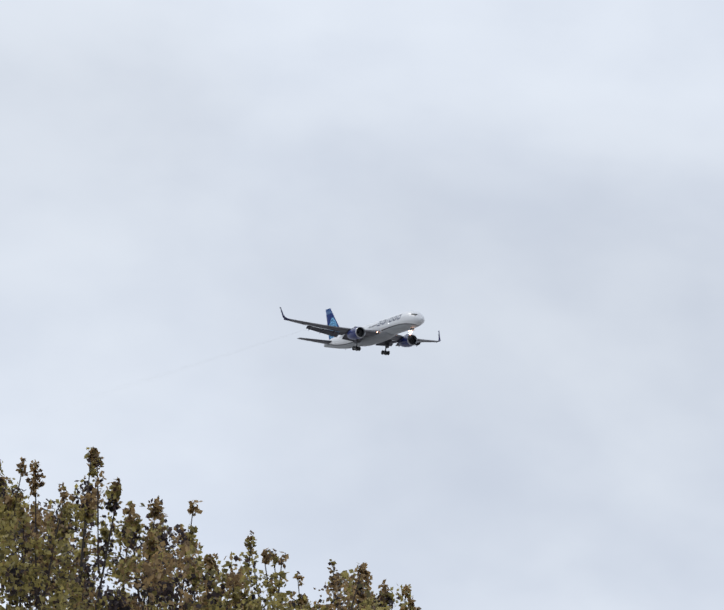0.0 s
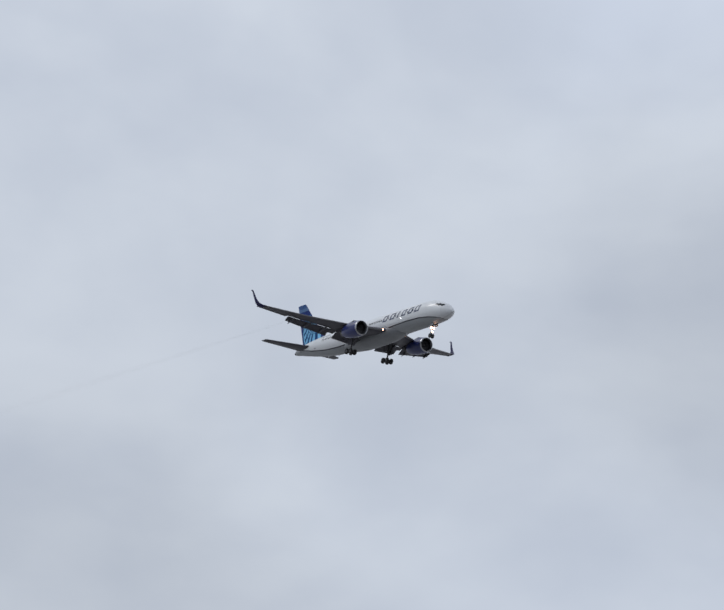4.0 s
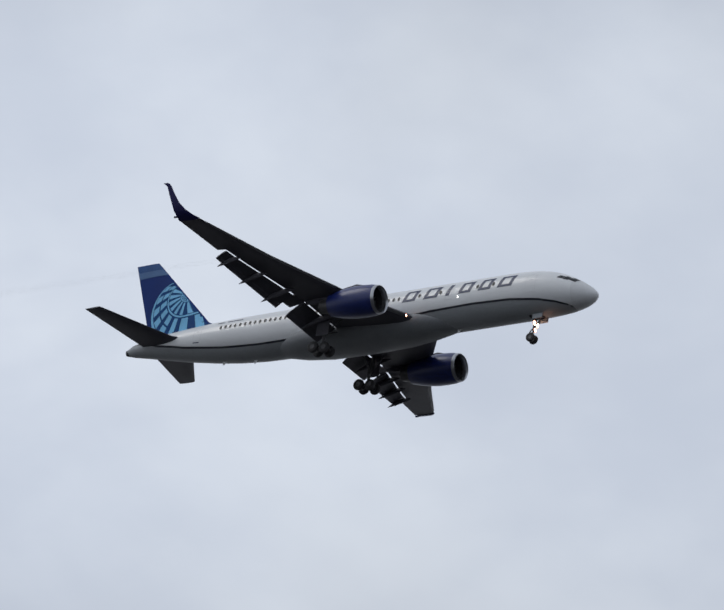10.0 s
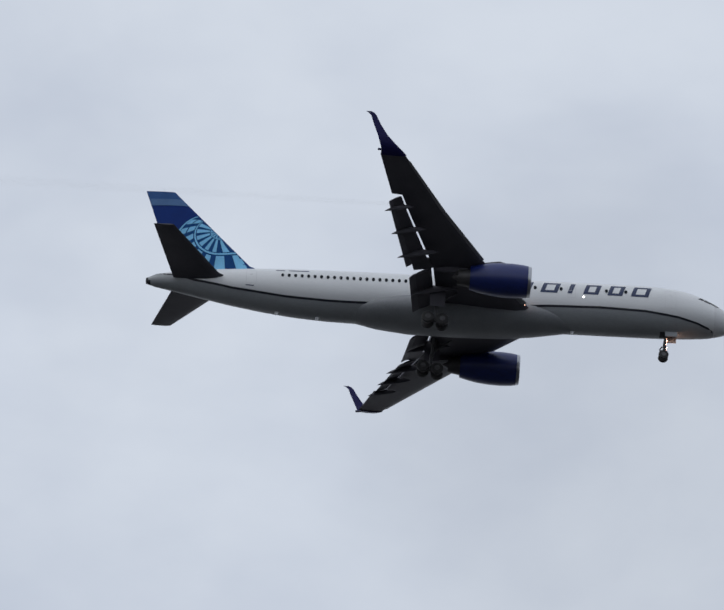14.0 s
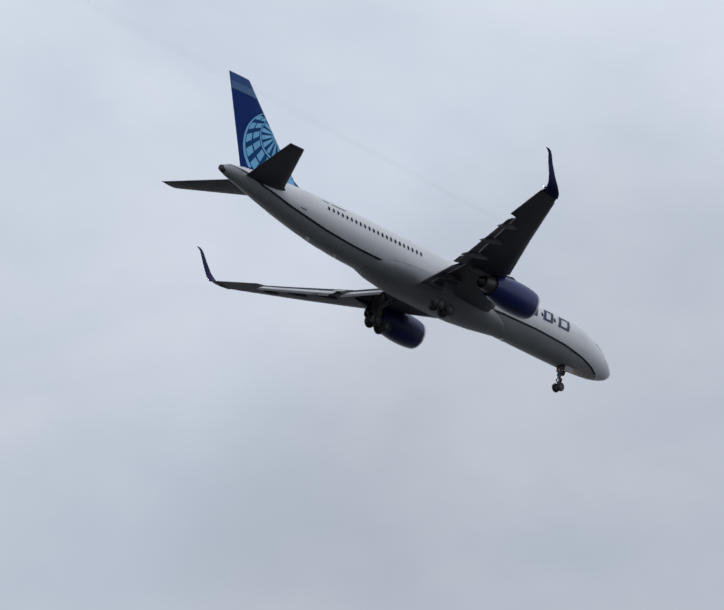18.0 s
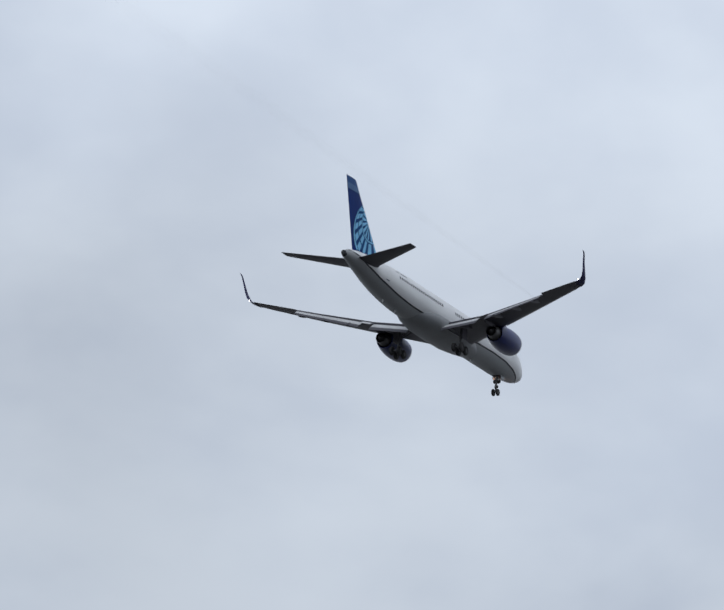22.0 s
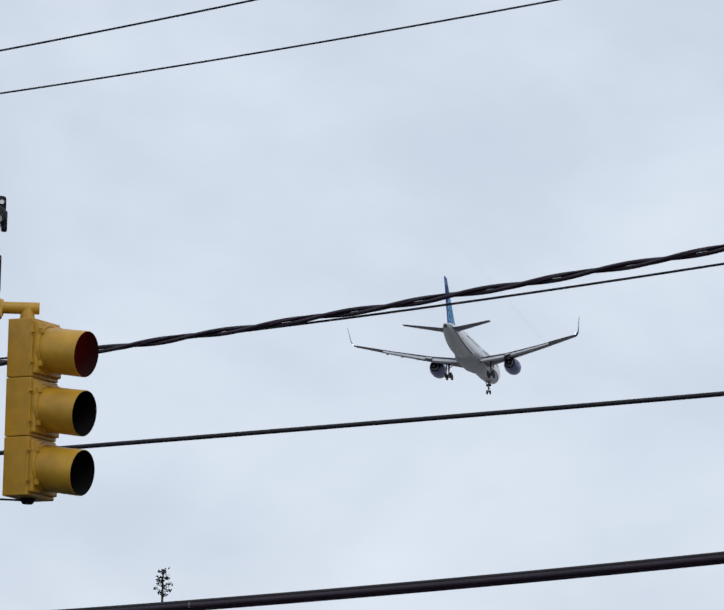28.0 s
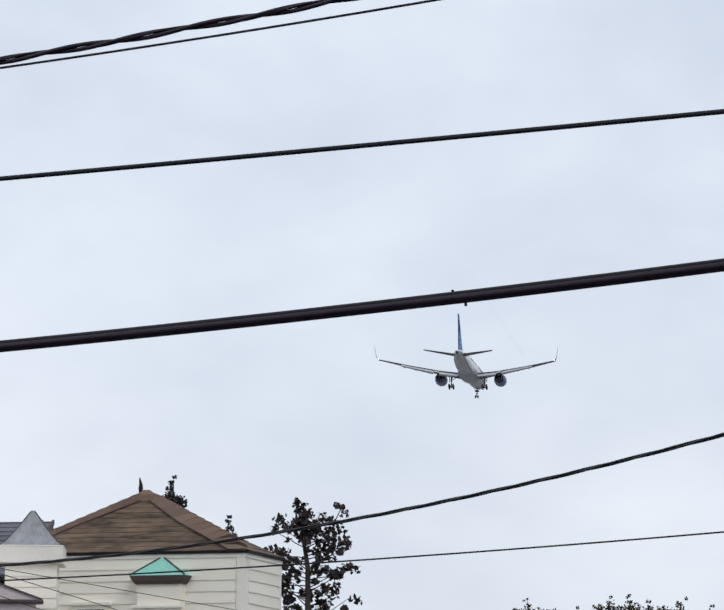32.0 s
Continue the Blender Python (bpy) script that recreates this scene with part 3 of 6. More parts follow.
def build_engine(plane, s):
    c = Matrix.Translation((-16.82, s * 6.54, -1.83)) @ Matrix.Rotation(radians(1.5), 4, "Y")

    def put(name, prof, mat, parent, label="", closed=False, seg=36):
        bm = turned([(-x, r) for x, r in prof], seg, "x", closed)
        bmesh.ops.transform(bm, matrix=c, verts=bm.verts)
        return part(name, bm, mat, parent, label, True)

    cowl = put("engine_nacelle", [(0.26, 1.235), (0.7, 1.31), (1.5, 1.355), (2.4, 1.34), (3.3, 1.25), (4.1, 1.10), (4.75, 0.93), (4.75, 0.86), (3.6, 0.98)], ROYAL, plane, "royal blue engine nacelle hung under the wing")
    put("inlet_lip", [(0.5, 1.03), (0.22, 1.045), (0.07, 1.09), (0.0, 1.15), (0.06, 1.205), (0.26, 1.238)], LIP, cowl, "polished metal inlet lip")
    put("inlet_duct", [(0.5, 1.03), (1.15, 1.06), (1.2, 0.35)], DARKBAY, cowl)
    put("spinner", [(0.75, 0.02), (0.9, 0.16), (1.18, 0.33)], NOZZLE, cowl)
    bm = bmesh.new()
    for k in range(22):
        a = 2 * math.pi * k / 22
        m = c @ Matrix.Rotation(a, 4, "X") @ Matrix.Translation((-1.12, 0, 0.68)) @ Matrix.Rotation(radians(38), 4, "Z")
        box(bm, -0.012, 0.012, -0.09, 0.09, -0.36, 0.36, m)
    part("fan", bm, GEARMETAL, cowl, "grey fan blades")
    put("exhaust_nozzle", [(3.9, 0.80), (4.8, 0.74), (5.7, 0.60), (5.7, 0.55), (4.9, 0.6)], NOZZLE, cowl, "bare metal exhaust nozzle")
    put("exhaust_plug", [(4.9, 0.42), (5.6, 0.36), (6.15, 0.04)], NOZZLE, cowl)
    secs = []
    for x, z0, z1, w in ((-18.0, -0.62, -0.42, 0.05), (-19.3, -0.75, -0.15, 0.17), (-21.0, -0.95, -0.45, 0.2), (-23.0, -1.35, -0.8, 0.16), (-24.3, -1.2, -0.95, 0.03)):
        secs.append([(x, s * 6.54 + dy, z) for dy, z in ((-w, z0), (w, z0), (w, z1), (-w, z1))])
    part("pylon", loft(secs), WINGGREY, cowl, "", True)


def wheel(parent, x, y, z, r, w, label=""):
    prof = [(-w / 2, r * 0.45), (-w / 2, r * 0.80), (-w * 0.38, r * 0.95), (-w * 0.15, r), (w * 0.15, r), (w * 0.38, r * 0.95), (w / 2, r * 0.80), (w / 2, r * 0.45)]
    bm = turned(prof, 20, "y")
    bmesh.ops.transform(bm, matrix=Matrix.Translation((x, y, z)), verts=bm.verts)
    t = part("tyre", bm, TYRE, parent, label, True)
    bm = turned([(-w * 0.34, 0.02), (-w * 0.40, r * 0.3), (-w * 0.46, r * 0.47), (w * 0.46, r * 0.47), (w * 0.40, r * 0.3), (w * 0.34, 0.02)], 16, "y", True)
    bmesh.ops.transform(bm, matrix=Matrix.Translation((x, y, z)), verts=bm.verts)
    part("rim", bm, GEARMETAL, parent, "", True)


def build_main_gear(plane, s):
    gx, gy, gz = -24.08, s * 3.67, -3.99
    bm = bmesh.new()
    rod(bm, (gx + 0.35, gy, -1.15), (gx + 0.1, gy, -2.8), 0.19, 0.17, 14)
    rod(bm, (gx + 0.1, gy, -2.7), (gx, gy, gz + 0.05), 0.13, 0.12, 14)
    strut = part("main_gear", bm, GEARMETAL, plane, "lowered main landing gear leg with four wheels", True)
    tilt = Matrix.Translation((gx, gy, gz)) @ Matrix.Rotation(radians(9), 4, "Y")
    bm = bmesh.new()
    a, b = tilt @ Vector((0.75, 0, 0)), tilt @ Vector((-0.75, 0, 0))
    rod(bm, a, b, 0.12, 0.12, 10)
    for u in (0.57, -0.57):
        rod(bm, tilt @ Vector((u, -0.45, 0)), tilt @ Vector((u, 0.45, 0)), 0.06, 0.06, 8)
    part("bogie_beam", bm, GEARMETAL, strut)
    for u in (0.57, -0.57):
        for v in (-0.43, 0.43):
            p = tilt @ Vector((u, v, 0))
            wheel(strut, p.x, p.y, p.z, 0.50, 0.34)
    bm = bmesh.new()
    rod(bm, (gx + 0.1, gy, -2.6), (gx + 0.2, gy - s * 1.9, -1.45), 0.07, 0.07, 8)
    rod(bm, (gx + 0.1, gy, -2.5), (gx + 1.7, gy - s * 0.2, -1.2), 0.06, 0.06, 8)
    part("side_brace", bm, GEARMETAL, strut)
    bm = bmesh.new()
    box(bm, gx - 0.45, gx + 0.75, gy + s * 0.42 - 0.02, gy + s * 0.42 + 0.02, -2.9, -1.0, bevel=0.01)
    part("gear_door", bm, WINGGREY, strut, "grey gear door along the leg")


def build_nose_gear(plane):
    x, z = -5.9, -3.91
    bm = bmesh.new()
    rod(bm, (x + 0.25, 0, -1.7), (x + 0.05, 0, -3.1), 0.12, 0.11, 12)
    rod(bm, (x + 0.05, 0, -3.0), (x, 0, z), 0.085, 0.08, 12)
    rod(bm, (x, -0.34, z), (x, 0.34, z), 0.05, 0.05, 8)
    leg = part("nose_gear", bm, GEARMETAL, plane, "lowered nose gear leg with twin wheels", True)
    for v in (-0.27, 0.27):
        wheel(leg, x, v, z, 0.40, 0.24)
    bm = bmesh.new()
    rod(bm, (x + 0.05, 0, -2.8), (x + 1.15, 0, -1.8), 0.06, 0.06, 8)
    rod(bm, (x - 0.1, 0, -3.05), (x - 0.3, 0, -3.35), 0.05, 0.05, 8)
    rod(bm, (x - 0.3, 0, -3.35), (x - 0.06, 0, -3.6), 0.05, 0.05, 8)
    part("drag_brace", bm, GEARMETAL, leg)
    for v in (-1, 1):
        bm = bmesh.new()
        box(bm, x + 0.1, x + 1.05, v * 0.5 - 0.015, v * 0.5 + 0.015, -2.36, -1.9, bevel=0.01)
        part("nose_gear_door", bm, BELLY, leg)
    # no recess: a dark patch on the skin stands for the bay's shade
    bm = bmesh.new()
    hull_patch(bm, 5.0, 6.2, -104, -90, -1, 0.01, 4, 3)
    hull_patch(bm, 5.0, 6.2, -104, -90, 1, 0.01, 4, 3)
    part("gear_bay_shade", bm, DARKBAY, leg, "dark skin patch for the shade inside the open gear bay")
    for v, zz, r in ((-0.22, -2.62, 0.18), (0.22, -2.62, 0.18), (0, -3.2, 0.15)):
        lamp(leg, (x + 0.22, v, zz), r)


def fin_edges(z):
    u = (z - 1.8) / (9.13 - 1.8)
    return -38.0 - u * 6.87 + 1.3 * max(0.0, 2.5 - z), -44.75 - u * 2.41


def fin_half(x, z):
    le, te = fin_edges(z)
    u = min(max((le - x) / (le - te), 0), 1)
    t = 0.10 if z < 8 else 0.09
    return (le - te) * t * 0.5 * (2.969 * math.sqrt(u) - 1.26 * u - 3.516 * u * u + 2.843 * u ** 3 - 1.015 * u ** 4)


def build_fin(plane):
    secs = []
    for z in (1.3, 1.9, 2.5, 3.5, 5.0, 6.5, 8.0, 9.0, 9.14):
        le, te = fin_edges(max(z, 1.3))
        xs = [le + (te - le) * (0.5 - 0.5 * math.cos(math.pi * k / 11)) for k in range(12)]
        sq = 0.55 if z > 9.1 else 1.0
        secs.append([(x, fin_half(x, z) * sq, z) for x in xs] + [(x, -fin_half(x, z) * sq, z) for x in xs[-2:0:-1]])
    fin = part("tail_fin", loft(secs), FINBLUE, plane, "dark blue tail fin with a light blue globe grid", True)

    def cover(name, cells, mat, side, lift=0.014):
        bm = bmesh.new()
        for quad in cells:
            bm.faces.new([bm.verts.new((x, side * (fin_half(x, z) + lift), z)) for x, z in quad])
        bmesh.ops.remove_doubles(bm, verts=bm.verts, dist=0.004)
        part(name, bm, mat, fin, "", True)

    def inside(x, z):
        le, te = fin_edges(z)
        return 1.75 < z < 8.9 and te + 0.06 < x < le - 0.10

    px, pz = -41.25, 5.5
    # the globe's rings are nested circles that sink away from its pole: radius, drop, shift aft
    ring_r, ring_d, ring_x = (0.18, 0.58, 1.74, 3.05, 3.18), (0.0, 0.08, 0.34, 1.38, 1.48), (0.0, -0.02, -0.10, -0.34, -0.37)

    def polar(r, a):
        q, d = float(np.interp(r, range(5), ring_r)), float(np.interp(r, range(5), ring_d))
        c = math.cos(radians(a))
        return px + float(np.interp(r, range(5), ring_x)) + q * c * (float(np.interp(r, (1, 2), (1.1, 1.7))) if c > 0 else 1.0), pz - d + q * math.sin(radians(a))

    for side in (-1, 1):
        def strip(z0, z1):
            e0, e1 = fin_edges(z0), fin_edges(z1)
            return [[(e[0] + (e[1] - e[0]) * (0.02 + 0.96 * (k + d) / 10), z) for e, z, d in ((e0, z0, 0), (e0, z0, 1), (e1, z1, 1), (e1, z1, 0))] for k in range(10)]

        cover("fin_band", strip(7.80, 8.12) + strip(8.12, 8.42), BANDPALE, side)
        cover("fin_band", strip(8.42, 8.75) + strip(8.75, 9.08), BANDBLUE, side)
        cells = []

        def add(r0, r1, a0, a1, nr, na):
            for i in range(nr):
                for j in range(na):
                    q = [polar(r0 + (r1 - r0) * (i + di) / nr, a0 + (a1 - a0) * (j + dj) / na) for di, dj in ((0, 0), (1, 0), (1, 1), (0, 1))]
                    if all(inside(*p) for p in q):
                        cells.append(q)

        add(0.0, 3.0, 90, 345, 24, 90)
        cover("globe_field", cells, GLOBEBLUE, side)
        cells = []
        add(2.97, 3.98, 90, 345, 2, 130)
        for r, w in ((1.0, 0.05), (2.03, 0.035)):
            add(r - w, r + w, 90, 345, 1, 120)
        for n, (r0, r1, step, shift) in enumerate(((0.12, 0.9, 26.0, 0), (1.10, 1.94, 23.0, 6), (2.12, 2.93, 23.5, 15))):
            for k in range(12):
                a = 96 + k * step + shift
                half = step * (0.25 if a > 235 else 0.29)
                if n == 2 and a < 235:
                    add(r0, 2.50, a - half, a + half, 4, 4)
                    add(2.58, r1, a - half, a + half, 4, 4)
                else:
                    add(r0, r1, a - half, a + half, 9, 4)
        cover("globe_emblem", cells, CYAN, side, 0.022)
    return fin


def build_tailplane(plane, s):
    secs = []
    for u in (0, 0.10, 0.17, 0.3, 0.65, 0.96, 1.0):
        y = 0.4 + u * 7.06
        le, te = 40.3 + u * 4.46 - (0.75 if u < 0.05 else 0.5 if u < 0.12 else 0), 44.55 + u * 1.77
        z = 0.62 + u * 0.69
        k = 0.6 if u == 1.0 else 1.0
        secs.append([(-le - a, s * y, z + b * k) for a, b in foil(te - le, 0.105, 8, 0, 1, -0.012)])
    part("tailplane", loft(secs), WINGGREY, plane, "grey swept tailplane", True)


def build_wake(plane):
    """A faint thread of vapour that streams back from the starboard flap edge."""
    n = 92
    P = [(-27.4 - 1.7 * k, -14.6 - 0.005 * k, -0.5 + 0.02 * k) for k in range(n)]
    v, f = merge_data([tube_data(P, [q * (0.24 + 0.014 * k) for k in range(n)], 14) for q in (0.4, 0.72, 1.0)])
    mesh_ob("vapour_thread", v, f, VAPOUR, plane, "faint grey vapour thread from the flap edge", True)


def build_airliner():
    plane = thing("airliner", Matrix(), "white narrow-body twin-engine airliner with blue fin, gear and flaps down", "airplane")
    xs = np.concatenate([[0.0, 0.04, 0.12, 0.25], np.linspace(0.45, 46.0, 120), [46.35, 46.65]])
    seg = 72
    rings = [[hull(x, 90 - 360 * (k + 0.5) / seg, 1) for k in range(seg)] for x in xs]
    bm = loft(rings)
    bm.faces.ensure_lookup_table()
    for f in bm.faces:
        c = f.calc_center_median()
        z, h, w = (float(smooth_at(-c.x, FUS_X, q)) for q in (FUS_Z, FUS_H, FUS_W))
        ang = math.degrees(math.asin(max(-1, min(1, (c.z - z) / max(h, 1e-3)))))
        f.material_index = 2 if -c.x < 1.8 else 1 if ang < float(np.interp(-c.x, LINE_X, LINE_A)) else 0
    body = part("fuselage", bm, [WHITE, BELLY, RADOME], plane, "white upper and grey lower fuselage tube", True)
    # belly fairing
    secs = []
    for x, w, h in ((11.6, 0.3, 0.55), (13.0, 0.95, 0.80), (14.4, 1.4, 0.94), (16.2, 1.8, 1.16), (18.5, 2.1, 1.36), (22.0, 2.2, 1.42), (26.0, 2.15, 1.36), (28.5, 1.8, 1.12), (30.5, 1.2, 0.75), (31.8, 0.5, 0.28)):
        secs.append([(-x, w * math.cos(a), -1.2 + h * math.sin(a)) for a in [2 * math.pi * k / 28 for k in range(28)]])
    part("belly_fairing", loft(secs), FAIRING, plane, "grey wing root and belly fairing", True)
    for s in (-1, 1):
        # cheat line
        bm = bmesh.new()
        for x0, x1 in zip(np.linspace(1.82, 46.3, 150), np.linspace(1.82, 46.3, 150)[1:]):
            q = []
            for x, e in ((x0, -1), (x1, -1), (x1, 1), (x0, 1)):
                a = float(np.interp(x, LINE_X, LINE_A))
                r = float(np.interp(x, FUS_X, FUS_H))
                q.append(bm.verts.new(hull(x, a + e * math.degrees(0.092 / max(r, 0.3)), s, 0.012)))
            bm.faces.new(q)
        bmesh.ops.remove_doubles(bm, verts=bm.verts, dist=0.003)
        part("cheat_line", bm, HAIRLINE, body, "thin navy line along the fuselage", True)
        # airline title as plain blue blocks
        solid = []
        for x, w in ((17.05, 1.25), (14.95, 1.35), (13.3, 0.36), (11.65, 1.2), (9.75, 1.18), (7.8, 1.38)):
            solid.append((x - w / 2 - 0.12, x + w / 2 + 0.12))
            bm = bmesh.new()
            lean = -0.34 * s
            if w < 0.6:
                hull_patch(bm, x - w / 2, x + w / 2, 4, 37, s, 0.013, 2, 6, lean)
            else:
                for x0, x1, a0, a1 in ((x - w / 2, x - w / 2 + 0.33, 4, 37), (x + w / 2 - 0.33, x + w / 2, 4, 37), (x - w / 2 + 0.33, x + w / 2 - 0.33, 4, 10.5), (x - w / 2 + 0.33, x + w / 2 - 0.33, 30.5, 37)):
                    off = lean * ((20.5 - (a0 + a1) / 2) / 33)
                    hull_patch(bm, x0 + off, x1 + off, a0, a1, s, 0.013, 2, 6, lean * (a1 - a0) / 33)
            part("title_block", bm, TITLE, body, "plain blue title block")
        # cabin windows
        x = 7.0
        while x < 36.5:
            if not any(abs(x - d) < 0.75 for d in (13.3, 22.6, 24.2)) and not any(d0 < x < d1 for d0, d1 in solid):
                bm = bmesh.new()
                vs = []
                for k in range(10):
                    a = 2 * math.pi * k / 10
                    ca, sa = math.cos(a), math.sin(a)
                    vs.append(bm.verts.new(hull(x + 0.135 * ca * (1 if abs(ca) < .8 else 0.95), 16.0 + 6.0 * sa, s, 0.02)))
                bm.faces.new(vs)
                part("cabin_window", bm, GLASSDARK, body)
            x += 0.51
        # cockpit windows
        for x0, x1, a0, a1 in ((1.6, 2.12, 32, 60), (2.2, 2.70, 29, 50), (2.78, 3.18, 29, 43)):
            bm = bmesh.new()
            hull_patch(bm, x0, x1, a0, a1, s, 0.012, 3, 4, slant=0.25)
            part("cockpit_window", bm, GLASSDARK, body, "dark cockpit window pane")
        # doors: thin grey outlines
        for x0, w, a0, a1 in ((5.05, 0.85, -17, 32), (13.0, 0.6, -5, 24), (38.1, 0.8, -14, 34)):
            bm = bmesh.new()
            hull_patch(bm, x0, x0 + 0.035, a0, a1, s, 0.011, 1, 8)
            hull_patch(bm, x0 + w, x0 + w + 0.035, a0, a1, s, 0.011, 1, 8)
            hull_patch(bm, x0, x0 + w, a1, a1 + 1, s, 0.011, 3, 1)
            hull_patch(bm, x0, x0 + w, a0 - 1, a0, s, 0.011, 3, 1)
            hull_patch(bm, x0 + 0.3, x0 + 0.55, 12, 17, s, 0.012, 1, 1)
            part("cabin_door", bm, RADOME, body, "closed cabin door with a grey outline")
        bm = bmesh.new()
        bmesh.ops.create_uvsphere(bm, u_segments=10, v_segments=6, radius=0.055, matrix=Matrix.Translation(hull(12.36, -3, s, 0.02)))
        part("side_lamp", bm, TAILLAMP, body, "small white lamp in the fuselage side")
        # small markings behind the wing
        for x0, x1, a0, a1 in ((34.0, 35.6, 34, 38), (35.9, 36.6, 34, 38), (38.3, 38.95, -22, -19)):
            bm = bmesh.new()
            hull_patch(bm, x0, x1, a0, a1, s, 0.012, 3, 1)
            part("marking_bar", bm, TITLE, body)
    # aerial dome and small blade aerials
    bm = bmesh.new()
    bmesh.ops.create_uvsphere(bm, u_segments=20, v_segments=10, radius=1.0)
    bmesh.ops.transform(bm, matrix=Matrix.Translation((-30.9, 0, 1.96)) @ Matrix.Diagonal((1.1, 0.55, 0.24, 1)), verts=bm.verts)
    part("aerial_dome", bm, WHITE, body, "low white dome on the roof", True)
    for x in (12.9, 33.0, 36.2):
        z = float(np.interp(x, FUS_X, FUS_Z) - np.interp(x, FUS_X, FUS_H))
        bm = bmesh.new()
        loft([[(-x, -0.02, z + 0.03), (-x - 0.35, -0.02, z + 0.03), (-x - 0.35, 0.02, z + 0.03), (-x, 0.02, z + 0.03)], [(-x - 0.18, -0.01, z - 0.3), (-x - 0.36, -0.01, z - 0.3), (-x - 0.36, 0.01, z - 0.3), (-x - 0.18, 0.01, z - 0.3)]], bm=bm)
        part("blade_aerial", bm, WHITE, body)
    bm = turned([(-46.45, 0.35), (-46.6, 0.30), (-46.80, 0.24), (-46.82, 0.03)], 16, "x")
    bmesh.ops.transform(bm, matrix=Matrix.Translation((0, 0, 0.70)), verts=bm.verts)
    part("tail_exhaust", bm, DARKBAY, body, "dark auxiliary exhaust in the tail cone")
    for s in (-1, 1):
        build_wing(plane, s)
        build_engine(plane, s)
        build_main_gear(plane, s)
        build_tailplane(plane, s)
    build_nose_gear(plane)
    build_wake(plane)
    build_fin(plane)
    return plane


airliner = build_airliner()


# ================= street: traffic signal, wires, poles =================
def facing(az, dist, z=0.0, turn=0.0):
    """A pose dist metres off the eye's foot at the bearing az; its x axis runs to the viewer's right, y away."""
    a = radians(az)
    return pose(dist * math.cos(a), dist * math.sin(a), z, 0, 0, az - 90 + turn)


def round_pipe(points, r, seg=14):
    return merge_data([tube_data(points, r, seg)])


def build_signal_arm():
    arm = thing("signal_mast_arm", facing(24.5, 34.6), "dark weathered steel mast arm rising from a pole, carrying a signal", "mast arm")
    v, f = round_pipe([(-0.035, 0, 7.68), (-0.06, 0, 7.653), (-0.25, 0, 7.448), (-0.47, 0, 7.223)], 0.046)
    mesh_ob("arm_tube", v, f, ARMPAINT, arm, "slim upper arm tube", True)
    v, f = round_pipe([(-0.42, 0, 7.272), (-0.47, 0, 7.223), (-0.605, 0, 7.06), (-0.845, 0, 6.70), (-1.07, 0, 6.32), (-1.9, 0, 4.95)], 0.049)
    mesh_ob("arm_tube", v, f, ARMPAINT, arm, "thicker lower arm tube", True)
    v, f = round_pipe([(-0.40, 0, 7.292), (-0.44, 0, 7.252)], 0.058)
    mesh_ob("arm_collar", v, f, ARMPAINT, arm, "joint collar", True)
    bm = bmesh.new()
    rod(bm, (-1.9, 0, 0), (-1.9, 0, 5.5), 0.14, 0.10, 18)
    box(bm, -2.1, -1.7, -0.2, 0.2, 0.0, 0.06, bevel=0.01)
    part("pole", bm, ARMPAINT, arm, "steel pole standing on the pavement", True)
    bm = bmesh.new()
    bmesh.ops.create_uvsphere(bm, u_segments=18, v_segments=12, radius=0.072)
    bmesh.ops.transform(bm, matrix=Matrix.Translation((-0.045, 0, 7.665)), verts=bm.verts)
    rod(bm, (-0.03, -0.06, 7.645), (-0.03, -0.11, 7.635), 0.034, 0.030, 12)
    part("end_cap", bm, CASTBLACK, arm, "rounded black end casting", True)
    bm = bmesh.new()
    rod(bm, (-0.03, -0.10, 7.635), (-0.03, -0.118, 7.632), 0.026, 0.024, 12)
    part("cap_plug", bm, GALV, arm, "dull metal plug in the end casting")
    bm = bmesh.new()
    box(bm, -0.122, 0.016, 0.02, 0.045, 7.63, 7.795, bevel=0.022)
    box(bm, -0.01, 0.026, -0.02, 0.045, 7.58, 7.70, bevel=0.01)
    part("lug_plate", bm, CASTBLACK, arm, "black lug plate with two bolts")
    for x in (-0.095, -0.010):
        bm = bmesh.new()
        rod(bm, (x, 0.008, 7.757), (x, 0.02, 7.757), 0.014, 0.014, 10)
        part("bolt", bm, SIGNWHITE, arm)
    bm = bmesh.new()
    box(bm, -0.055, 0.055, -0.075, 0.075, -0.035, 0.035, Matrix.Translation((-0.485, 0, 7.285)) @ Matrix.Rotation(radians(45), 4, "Y"), bevel=0.01)
    box(bm, -0.02, 0.03, -0.02, 0.02, 0.0, 0.06, Matrix.Translation((-0.505, 0, 7.30)), bevel=0.006)
    part("guy_clamp", bm, CASTBLACK, arm)
    v, f = tube_data([(-0.49, 0.02, 7.297), (-0.90, 0.03, 7.035), (-1.354, 0.04, 6.739), (-1.9, 0.05, 6.40)], 0.010, 6)
    mesh_ob("guy_rod", v, f, CABLE, arm, "thin black guy rod", True)
    v, f = tube_data([(-0.47, -0.03, 7.13), (-0.535, -0.05, 7.02), (-0.645, -0.05, 6.83), (-0.745, -0.05, 6.66), (-0.79, -0.05, 6.60)], 0.010, 6)
    mesh_ob("brace_rod", v, f, CABLE, arm, "", True)
    bm = bmesh.new()
    rod(bm, (-0.835, 0, 6.73), (-0.905, 0, 6.615), 0.078, 0.078, 14)
    part("pipe_band", bm, CASTBLACK, arm, "dark band clamped round the arm", True)
    bm = bmesh.new()
    box(bm, -0.945, -0.775, -0.12, 0.0, 6.555, 6.625, bevel=0.014)
    box(bm, -0.913, -0.838, -0.13, -0.02, 6.40, 6.56, bevel=0.010)
    part("bar_clamp", bm, GALV, arm, "galvanised clamp under the arm")
